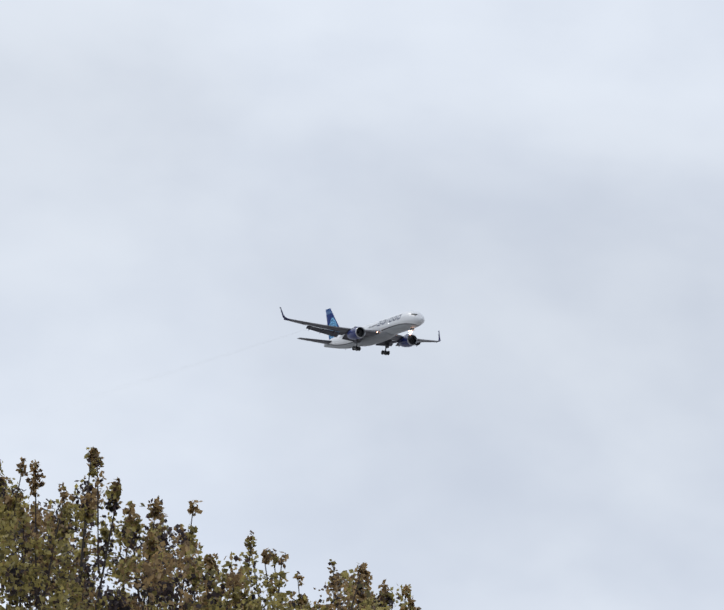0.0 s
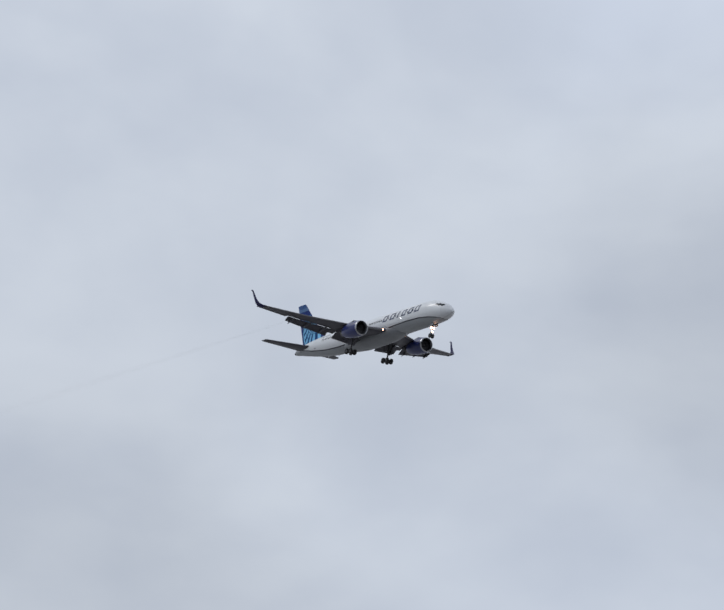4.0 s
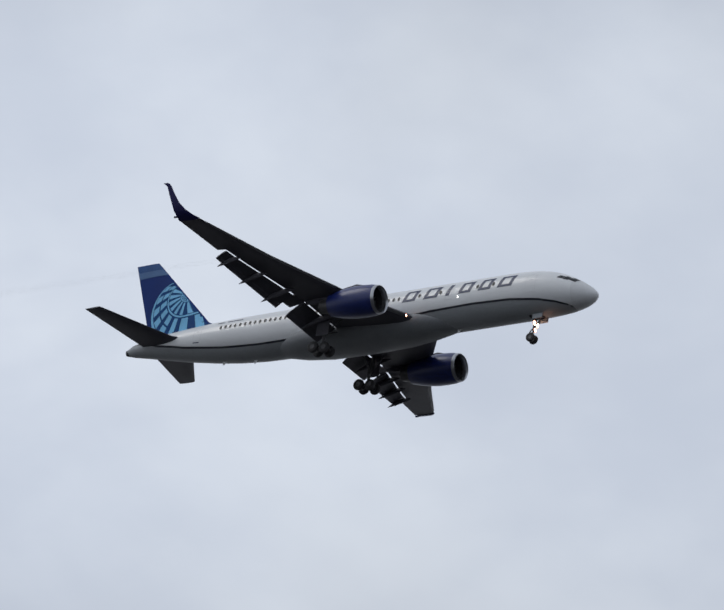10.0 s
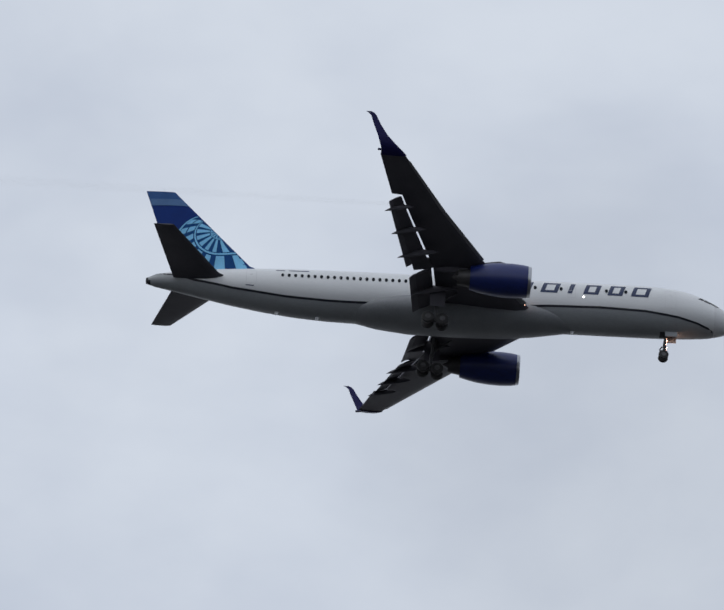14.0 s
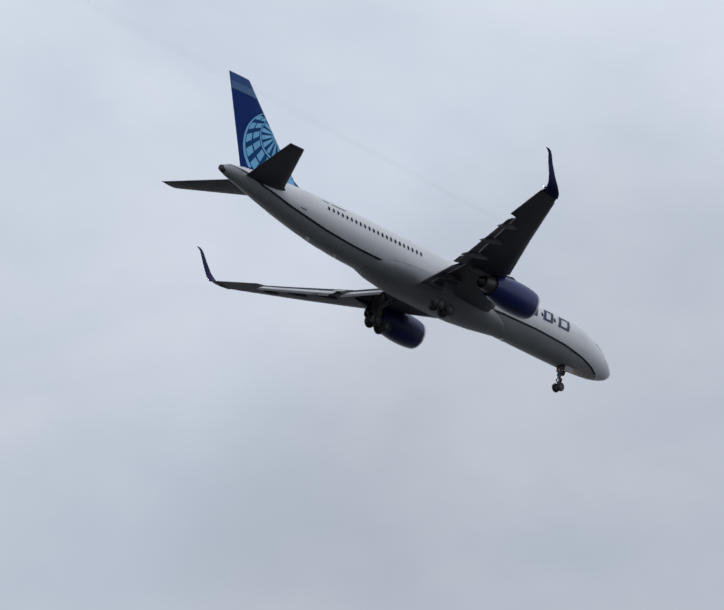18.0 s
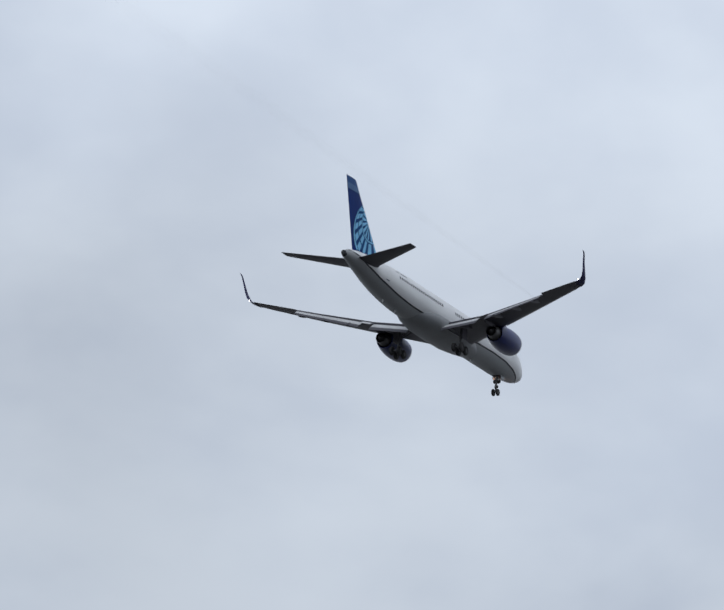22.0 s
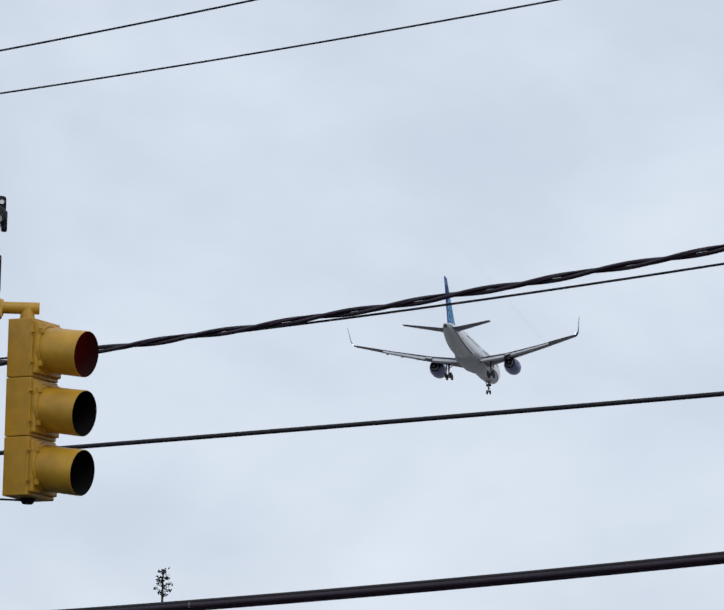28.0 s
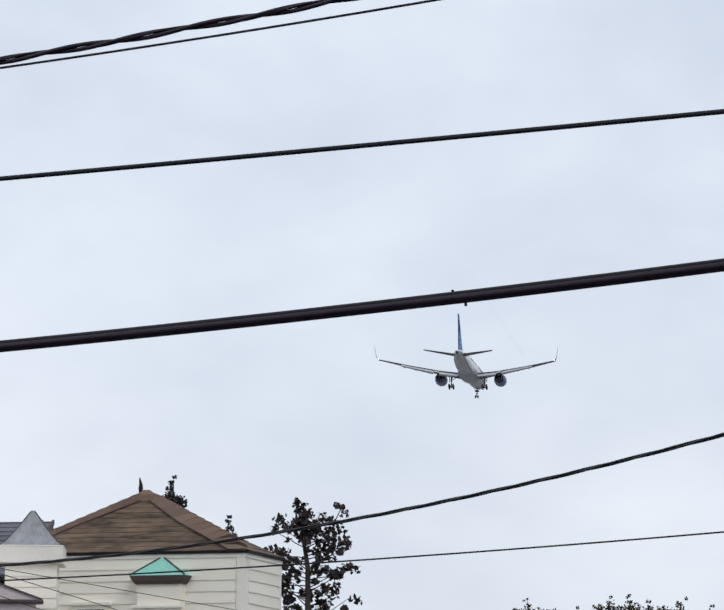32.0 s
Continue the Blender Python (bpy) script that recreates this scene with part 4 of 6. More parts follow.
    for x in (-0.955, -0.925):
        bm = bmesh.new()
        rod(bm, (x, -0.06, 6.66), (x + 0.005, -0.06, 6.79), 0.005, 0.005, 6)
        part("clamp_stud", bm, CASTBLACK, arm)
    return arm


def signal_head(parent, x, z_top, turn, lit, y=0.0):
    """Three sections with tunnel visors; local -y is the facing side before the turn."""
    m = Matrix.Translation((x, y, 0)) @ Matrix.Rotation(radians(turn), 4, "Z")
    pitch, w, d = 0.352, 0.31, 0.17
    for k in range(3):
        z1 = z_top - k * pitch
        bm = bmesh.new()
        box(bm, -w / 2, w / 2, -d / 2, d / 2, z1 - pitch + 0.0015, z1 - 0.0015, m, bevel=0.007)
        body = part("signal_section", bm, YELLOW, parent, "yellow signal housing section")
        zc = z_top - (k + 0.5) * pitch
        bm = bmesh.new()
        box(bm, -w / 2 + 0.012, w / 2 - 0.012, -d / 2 - 0.03, -d / 2 + 0.004, zc - 0.155, zc + 0.155, m, bevel=0.012)
        part("section_door", bm, YELLOW, body)
        # flange with four tabs round the foot of the visor
        bm = bmesh.new()
        prof = [(-d / 2 - 0.026, 0.152), (-d / 2 - 0.040, 0.150), (-d / 2 - 0.042, 0.139)]
        rings = [[m @ Vector((r * math.cos(q * math.pi / 14), yy, zc + r * math.sin(q * math.pi / 14))) for q in range(28)] for yy, r in prof]
        bm = loft(rings, True, False)
        for a in (0.7, 2.44, 3.84, 5.58):
            tx, tz = 0.152 * math.cos(a), 0.152 * math.sin(a)
            box(bm, tx - 0.013, tx + 0.013, -d / 2 - 0.052, -d / 2 - 0.028, zc + tz - 0.016, zc + tz + 0.016, m, bevel=0.004)
        part("visor_flange", bm, YELLOW, body)
        # tunnel visor: outer yellow, inner black
        outer, inner = [], []
        for u, cut in ((0.0, 0.0), (1.0, 0.018)):
            ro, ri, rin = [], [], []
            for q in range(28):
                a = 2 * math.pi * q / 28
                yy = -d / 2 - 0.03 - u * (0.268 - cut * (1 - math.sin(a)))
                dz = -u * 0.036
                ro.append(m @ Vector((0.138 * math.cos(a), yy, zc + dz + 0.136 * math.sin(a))))
                ri.append(m @ Vector((0.1352 * math.cos(a), yy - 0.0015, zc + dz + 0.1332 * math.sin(a))))
            outer.append(ro)
            inner.append(ri)
        bm = loft([outer[0], outer[1], inner[1]], True, False)
        part("visor", bm, YELLOW, body, "yellow tunnel visor", True)
        bm = loft([[m @ (m.inverted() @ p * 1.0 - Vector((0, 0.001, 0))) for p in inner[1]], inner[0]], True, False)
        bm2 = part("visor_lining", bm, VISORIN, body, "matt black visor inside", True)
        lens = ((LENSRED, LENSDARK, LENSGREEN) if lit else (LENSLIT, LENSDARK, LENSDARK))[k]
        prof = [(-d / 2 - 0.05, 0.0008), (-d / 2 - 0.046, 0.06), (-d / 2 - 0.036, 0.115), (-d / 2 - 0.033, 0.1345)]
        bm = turned(prof, 24, "y")
        bmesh.ops.transform(bm, matrix=m @ Matrix.Translation((0, 0, zc)), verts=bm.verts)
        part("lens", bm, lens, body, ("red", "amber", "green")[k] + " signal lens", True)
        if lit and k == 2:
            rnd = random.Random(5)
            n = 0
            for ring, count in ((0.0, 1), (0.025, 5), (0.047, 10), (0.069, 15), (0.09, 21), (0.108, 25)):
                for q in range(count):
                    if rnd.random() < 0.1:
                        continue
                    a = 2 * math.pi * q / count + ring * 9
                    bm = bmesh.new()
                    r = 0.0044 + 0.0024 * rnd.random()
                    bmesh.ops.create_uvsphere(bm, u_segments=7, v_segments=5, radius=r)
                    bmesh.ops.transform(bm, matrix=m @ Matrix.Translation((ring * math.cos(a), -d / 2 - 0.052 + ring * 0.10, zc + ring * math.sin(a))), verts=bm.verts)
                    part("led", bm, LED, body)
        for sx in (-1, 1):
            for dz in (0.09, -0.09) if sx < 0 else (-0.01,):
                bm = bmesh.new()
                rod(bm, m @ Vector((sx * (w / 2 + 0.0), -d / 2 - 0.005, zc + dz)), m @ Vector((sx * (w / 2 + 0.024), -d / 2 - 0.005, zc + dz)), 0.011, 0.009, 8)
                part("wing_nut", bm, YELLOW if sx < 0 else CASTBLACK, body)
    return body


def build_signal():
    sig = thing("traffic_signal", facing(24.5, 34.6), "yellow two-faced traffic signal with a lit green lens", "traffic light")
    bm = bmesh.new()
    box(bm, -0.168, -0.085, -0.02, 0.02, 7.375, 7.44, bevel=0.014)
    box(bm, -0.135, -0.07, -0.018, 0.018, 7.32, 7.39, Matrix.Translation((-0.02, 0, 0)), bevel=0.01)
    box(bm, -0.045, 0.0, -0.02, 0.02, 7.21, 7.435, bevel=0.014)
    rod(bm, (-0.055, 0, 7.17), (-0.04, 0, 7.62), 0.026, 0.022, 12)
    bmesh.ops.create_uvsphere(bm, u_segments=14, v_segments=9, radius=0.055, matrix=Matrix.Translation((-0.07, -0.01, 7.31)))
    part("hanger", bm, CASTBLACK, sig, "black swivel hanger under the arm", True)
    for x, z in ((-0.148, 7.412), (-0.112, 7.412), (-0.02, 7.408)):
        bm = bmesh.new()
        rod(bm, (x, -0.022, z), (x, -0.032, z), 0.011, 0.011, 10)
        part("bolt", bm, SIGNWHITE, sig)
    v, f = tube_data([(-0.025, -0.10, 7.60), (-0.035, -0.11, 7.53), (-0.085, -0.11, 7.40), (-0.15, -0.10, 7.26), (-0.195, -0.06, 7.14)], 0.015, 8)
    mesh_ob("feed_cable", v, f, GALV, sig, "grey flexible feed cable", True)
    bm = bmesh.new()
    rod(bm, (-0.356, 0, 7.118), (0.235, 0, 7.122), 0.036, 0.036, 16)
    part("cross_pipe", bm, YELLOW, sig, "yellow cross pipe", True)
    bm = bmesh.new()
    bmesh.ops.create_uvsphere(bm, u_segments=16, v_segments=10, radius=0.085, matrix=Matrix.Translation((-0.058, 0, 7.135)) @ Matrix.Diagonal((1.0, 0.9, 0.7, 1)))
    box(bm, -0.13, 0.015, -0.055, 0.055, 7.055, 7.12, bevel=0.014)
    for x in (-0.125, 0.01):
        rod(bm, (x - 0.012, 0, 7.12), (x + 0.012, 0, 7.12), 0.05, 0.05, 14)
    part("cross_hub", bm, YELLOW, sig, "yellow cast hub", True)
    for x in (-0.285, 0.165):
        bm = bmesh.new()
        rod(bm, (x, 0, 7.04), (x, 0, 7.12), 0.048, 0.038, 14)
        part("pipe_elbow", bm, YELLOW, sig, "", True)
    signal_head(sig, -0.315, 7.048, -17, True)
    signal_head(sig, 0.207, 7.042, 58, False)
    bm = bmesh.new()
    rod(bm, (-0.315, 0, 5.985), (0.205, 0, 5.975), 0.006, 0.006, 6)
    rod(bm, (0.205, 0, 5.985), (0.205, 0, 5.955), 0.05, 0.03, 12)
    rod(bm, (-0.315, 0, 5.992), (-0.315, 0, 5.962), 0.05, 0.03, 12)
    part("bottom_tie", bm, CASTBLACK, sig, "thin tie rod between the two faces")
    return sig


def word(text, size, mat, parent, m, name="lettering", label=""):
    cu = bpy.data.curves.new(name, "FONT")
    cu.body, cu.size, cu.extrude, cu.resolution_u = text, size, 0.002, 3
    tmp = bpy.data.objects.new(name, cu)
    me = bpy.data.meshes.new_from_object(tmp)
    bpy.data.objects.remove(tmp)
    me.materials.append(mat)
    ob = new(name, me)
    ob.parent, ob.matrix_basis = parent, m
    if label:
        tagged(ob, label)
    return ob


def build_street_sign():
    # the bar and the sheet recede to the right
    m = facing(25.75, 34.45, 0, 62.0)
    sign = thing("street_name_sign", m, "green street name sign hung from a galvanised bar", "street sign")
    k = m.inverted() @ facing(24.5, 34.6) @ Matrix.Translation((-0.462, 0.35, 0)) @ Matrix.Rotation(radians(62), 4, "Z")
    bm = turned([(-1.23, 0.018), (-1.23, 0.026), (0.72, 0.026), (0.72, 0.001)], 14, "x")
    bmesh.ops.transform(bm, matrix=Matrix.Translation((0, 0, 6.355)), verts=bm.verts)
    part("support_bar", bm, GALV, sign, "galvanised support bar", True)
    for x in (-0.89, 0.40):
        bm = bmesh.new()
        box(bm, x - 0.030, x + 0.030, -0.030, 0.030, 6.325, 6.385, bevel=0.012)
        box(bm, x - 0.018, x + 0.018, -0.018, 0.018, 6.18, 6.33, bevel=0.008)
        rod(bm, (x - 0.05, 0, 6.21), (x + 0.05, 0, 6.21), 0.014, 0.014, 8)
        part("bar_bracket", bm, GALV, sign)
    bm = bmesh.new()
    box(bm, -0.24, -0.10, -0.034, 0.034, 6.32, 6.39, bevel=0.012)
    part("bar_coupling", bm, GALV, sign)
    bm = bmesh.new()
    box(bm, -1.812, 0.0, -0.012, 0.012, 5.61, 6.17, k, bevel=0.004)
    part("edge_frame", bm, SIGNWHITE, sign, "white sign border")
    bm = bmesh.new()
    box(bm, -1.778, -0.034, -0.017, -0.0125, 5.655, 6.122, k)
    part("sign_sheet", bm, SIGNGREEN, sign, "green reflective sheet")
    up = Matrix.Rotation(radians(90), 4, "X")
    word("St", 0.30, SIGNWHITE, sign, k @ Matrix.Translation((-0.715, -0.0175, 5.815)) @ up @ Matrix.Diagonal((0.86, 1.03, 1, 1)), label="white letters St")
    # the number before it, as plain bars
    for x in (-1.215, -1.072, -0.925):
        bm = bmesh.new()
        box(bm, x, x + 0.098, -0.0195, -0.0172, 5.815, 6.035, k)
        part("number_bar", bm, SIGNWHITE, sign, "plain white bar")


build_signal_arm()
build_signal()
build_street_sign()


# ---- pole line with its wires, in one upright plane
LINE_P, LINE_D = Vector((44.5, 22.4, 0)), Vector((math.cos(radians(-113)), math.sin(radians(-113)), 0))
S_LEFT, S_RIGHT = -14.0, 28.0


def wire_points(c2, c1, c0, s0=S_LEFT, s1=S_RIGHT, n=90, side=0.0):
    nrm = Vector((-LINE_D.y, LINE_D.x, 0))
    return np.array([[*(LINE_P + LINE_D * s + nrm * side).xy, c2 * s * s + c1 * s + c0] for s in np.linspace(s0, s1, n)])


def wire_thing(name, data, mat, label, group):
    v, f = data
    ob = mesh_ob(name, v, f, mat, None, label, True)
    tagged(ob, category="cable", group=group)
    return ob


def twisted(points, strand, offset, pitch, strands=3, seg=6, dense=900, phase=0.0):
    P = np.asarray(points)
    d = np.concatenate([[0], np.cumsum(np.linalg.norm(np.diff(P, axis=0), axis=1))])
    u = np.linspace(0, d[-1], dense)
    C = np.stack([np.interp(u, d, P[:, k]) for k in range(3)], -1)
    T = np.gradient(C, axis=0)
    T /= np.linalg.norm(T, axis=1)[:, None]
    U = np.cross(T, [0, 0, 1.0])
    U /= np.linalg.norm(U, axis=1)[:, None]
    V = np.cross(U, T)
    out = []
    for k in range(strands):
        a = 2 * math.pi * (u / pitch + k / strands) + phase
        Q = C + offset * (np.cos(a)[:, None] * U + np.sin(a)[:, None] * V)
        out.append(tube_data(Q, strand, seg))
    return merge_data(out)


def build_wires():
    g = "overhead wires"
    wire_thing("power_wire", tube_data(wire_points(2.068e-3, -0.02501, 12.0525), 0.0080, 6), CABLE, "thin black power wire strung high between poles", g)
    wire_thing("power_wire", tube_data(wire_points(2.607e-3, -0.00711, 11.3572), 0.0085, 6), CABLE, "thin black power wire strung high between poles", g)
    wire_thing("power_wire", tube_data(wire_points(2.271e-3, -0.02852, 11.0577), 0.0078, 6), CABLE, "thin black power wire strung high between poles", g)
    C = wire_points(2.494e-3, -0.01023, 8.7562)
    cable = thing("twisted_cable", Matrix(), "thick twisted black cable of three strands", "cable", g)
    for r, off, ph in ((0.0170, 0.0168, -3.65), (0.0165, 0.0168, -0.65), (0.0090, 0.0190, -1.5)):
        v, f = twisted(C, r, off, 1.41, 1, 7, 1400, ph)
        mesh_ob("strand", v, f, CABLEDULL, cable, "", True)
    messenger = wire_thing("messenger_wire", tube_data(wire_points(2.555e-3, -0.03048, 8.8478), 0.0095, 6), CABLE, "thin wire running under the twisted cable", g)
    p = LINE_P + LINE_D * 12.17
    bm = bmesh.new()
    box(bm, p.x - 0.005, p.x + 0.005, p.y - 0.008, p.y + 0.008, 8.822, 8.857, bevel=0.003)
    part("wire_tag", bm, CASTBLACK, messenger)
    wire_thing("telephone_cable", tube_data(wire_points(3.77e-4, -0.02416, 8.0716), 0.0185, 8), CABLE, "smooth black telephone cable", g)
    P = wire_points(1.754e-3, -0.02135, 6.6918)
    bundle = thing("cable_bundle", Matrix(), "thick dark bundle of lashed telephone cables", "cable", g)
    for r, off in ((0.030, (0, 0, 0)), (0.020, (0, 0, 0.028)), (0.018, (0.01, 0, -0.024))):
        v, f = tube_data(P + np.array(off), r, 8)
        mesh_ob("cable", v, f, CABLE if off[2] > 0 else CABLEDULL, bundle, "", True)
    for s, dz in ((11.89, 0.05), (12.01, -0.055)):
        z = 1.754e-3 * s * s - 0.02135 * s + 6.6918
        p = LINE_P + LINE_D * s
        bm = bmesh.new()
        box(bm, p.x - 0.010, p.x + 0.010, p.y - 0.009, p.y + 0.009, z + dz - 0.011, z + dz + 0.011, bevel=0.004)
        part("lashing_clip", bm, CASTBLACK, bundle)
    z = 1.754e-3 * 5.17 ** 2 - 0.02135 * 5.17 + 6.6918
    p = LINE_P + LINE_D * 5.17
    side = Vector((-p.x, -p.y, 0)).normalized() * 0.029
    bm = bmesh.new()
    box(bm, p.x + side.x - 0.007, p.x + side.x + 0.007, p.y + side.y - 0.007, p.y + side.y + 0.007, z - 0.016, z + 0.022, bevel=0.003)
    part("clip", bm, GALV, bundle, "small pale metal clip")
    wire_thing("drop_wire", tube_data(wire_points(2.336e-3, -0.04219, 5.0479), 0.0065, 6), CABLE, "thin drop wire below the cable bundle", g)
    # service drop that climbs to the pole nearer by
    foot, d = Vector((33.56, -3.374, 0)), Vector((0.7546, 0.6562, 0))
    Q = np.array([[*(foot + d * s).xy, 2.2e-3 * s * s - 0.14323 * s + 9.0421] for s in np.linspace(0, 64, 120)])
    drop = thing("service_drop", Matrix(), "slack twisted service cable to the houses", "cable", g)
    for k in range(3):
        v, f = twisted(Q, 0.0105, 0.0105, 3.1, 1, 6, 900, k * 2.094)
        mesh_ob("strand", v, f, CABLE, drop, "", True)
    foot, d = Vector((49.97, 35.287, 0)), Vector((0.9993, 0.0371, 0))
    for a, b in ((8.61, 0.0210), (10.66, -0.0219), (10.76, -0.0320)):
        Q = np.array([[*(foot + d * s).xy, a + b * s] for s in np.linspace(0, 72, 30)])
        wire_thing("house_wire", tube_data(Q, 0.0075, 6), CABLE, "thin black wire to a house wall", g)
    # two steep wires overhead
    for x0, y0, y1, z in ((5.22, 60.33, -25.56, 11.0), (5.049, 60.33, -25.56, 10.4)):
        Q = np.array([[x0 + 0.042 * (15.0 - y), y, z + 0.0004 * (y - 15) ** 2] for y in np.linspace(y0, y1, 60)])
        wire_thing("crossing_wire", tube_data(Q, 0.0075, 8), CABLE, "black wire crossing high over the street", "crossing wires")


def utility_pole(x, y, top, arms, rz, group="utility poles"):
    p = thing("utility_pole", pose(x, y, 0, 0, 0, rz), "tall brown wooden utility pole with crossarms", "utility pole", group)
    bm = bmesh.new()
    rod(bm, (0, 0, 0), (0, 0, top), 0.17, 0.11, 14)
    part("pole_shaft", bm, POLEWOOD, p, "tapered wooden shaft", True)
    for z, half in arms:
        bm = bmesh.new()
        box(bm, -half, half, -0.2, -0.09, z - 0.06, z + 0.06, bevel=0.01)
        part("crossarm", bm, POLEWOOD, p)
        for q in (-half + 0.1, half - 0.1):
            bm = bmesh.new()
            rod(bm, (q, -0.145, z + 0.06), (q, -0.145, z + 0.22), 0.05, 0.035, 10)
            part("insulator", bm, CASTBLACK, p, "", True)


build_wires()
utility_pole(49.97, 35.287, 13.2, ((12.75, 0.7), (11.93, 0.7)), -23)
utility_pole(33.56, -3.374, 13.5, ((13.12, 0.7), (12.05, 0.7)), -23)
utility_pole(3.3, 60.4, 12.4, ((11.9, 0.8), (11.2, 0.8)), 0)
utility_pole(6.8, -25.4, 12.2, ((11.6, 0.8), (11.0, 0.8)), 0)


# ================= houses =================
HOUSE_AZ = 18.93


def siding(parent, x0, x1, y, z0, z1, exposure, m=None, mat=None):
    """Clapboards along a wall that faces -y: each a wedge proud at its lower edge; all share one mesh."""
    me = bpy.data.meshes.new("clapboard")
    w = x1 - x0
    e = exposure
    vs = [(0, 0.0, 0), (w, 0.0, 0), (w, -0.028, 0), (0, -0.028, 0), (0, 0.0, e + 0.02), (w, 0.0, e + 0.02), (w, -0.006, e + 0.02), (0, -0.006, e + 0.02)]
    me.from_pydata(vs, [], [(3, 2, 6, 7), (0, 3, 7, 4), (1, 5, 6, 2), (0, 1, 2, 3), (4, 7, 6, 5)])
    me.materials.append(mat or CREAM)
    n = int((z1 - z0) / e)
    for k in range(n):
        ob = new("clapboard", me)
        ob.parent = parent
        ob.matrix_basis = (m or Matrix()) @ Matrix.Translation((x0, y, z1 - (k + 1) * e))


def shingle_slope(parent, a, b, c, rows, mat, width=0.42, thick=0.022):
    """Overlapping shingles on the triangle with eave a-b and top c (or a trapezium when c is a pair)."""
    a, b = Vector(a), Vector(b)
    c0, c1 = (Vector(c[0]), Vector(c[1])) if isinstance(c[0], (tuple, list, Vector)) else (Vector(c), Vector(c))
    n = (b - a).cross(c0 - a).normalized()
    if n.z < 0:
        n = -n
    along = (b - a).normalized()
    up = n.cross(along)
    if up.z < 0:
        up = -up
    rnd = random.Random(int(a.x * 100) + rows)
    step = (c0 - a).dot(up) / rows
    for k in range(rows):
        u0, u1 = k / rows, (k + 1) / rows
        p0, p1 = a.lerp(c0, u0), b.lerp(c1, u0)
        q0, q1 = a.lerp(c0, u1), b.lerp(c1, u1)
        ln = (p1 - p0).length
        m = max(1, round(ln / width))
        for i in range(m):
            f0, f1 = i / m, (i + 1) / m - 0.012 / max(ln, 0.1)
            lo0, lo1 = p0.lerp(p1, f0), p0.lerp(p1, f1)
            # the upper edge keeps inside the slope
            d = up * step
            hi0, hi1 = lo0 + d, lo1 + d
            for h in (hi0, hi1):
                t0, t1 = (h - q0).dot(along), (h - q1).dot(along)
                if t0 < 0:
                    h -= along * t0
                if t1 > 0:
                    h -= along * t1
            j = rnd.uniform(0.6, 1.3) * thick
            vs = [lo0 + n * j, lo1 + n * j, hi1 + n * 0.004, hi0 + n * 0.004, lo0, lo1]
            mesh_ob("shingle", vs, [(0, 1, 2, 3), (4, 5, 1, 0), (5, 2, 1), (4, 0, 3)], mat, parent)


def window(parent, x0, x1, z0, z1, y):
    bm = bmesh.new()
    t = 0.09
    for b in ((x0 - t, x0, z0 - t, z1 + t), (x1, x1 + t, z0 - t, z1 + t), (x0, x1, z1, z1 + t), (x0, x1, z0 - t, z0), (x0, x1, (z0 + z1) / 2 - 0.03, (z0 + z1) / 2 + 0.03)):
        box(bm, b[0], b[1], y - 0.06, y + 0.02, b[2], b[3])
    fr = part("window", bm, TRIMWHITE, parent, "pale framed sash window")
    bm = bmesh.new()
    box(bm, x0 - 0.16, x1 + 0.16, y - 0.11, y + 0.02, z1 + t, z1 + t + 0.07, bevel=0.01)
    part("window_head", bm, TRIMWHITE, fr)
    for a, b in ((z0, (z0 + z1) / 2 - 0.03), ((z0 + z1) / 2 + 0.03, z1)):
        bm = bmesh.new()
        box(bm, x0, x1, y - 0.02, y - 0.012, a, b)
        part("pane", bm, GLASSDARK, fr)


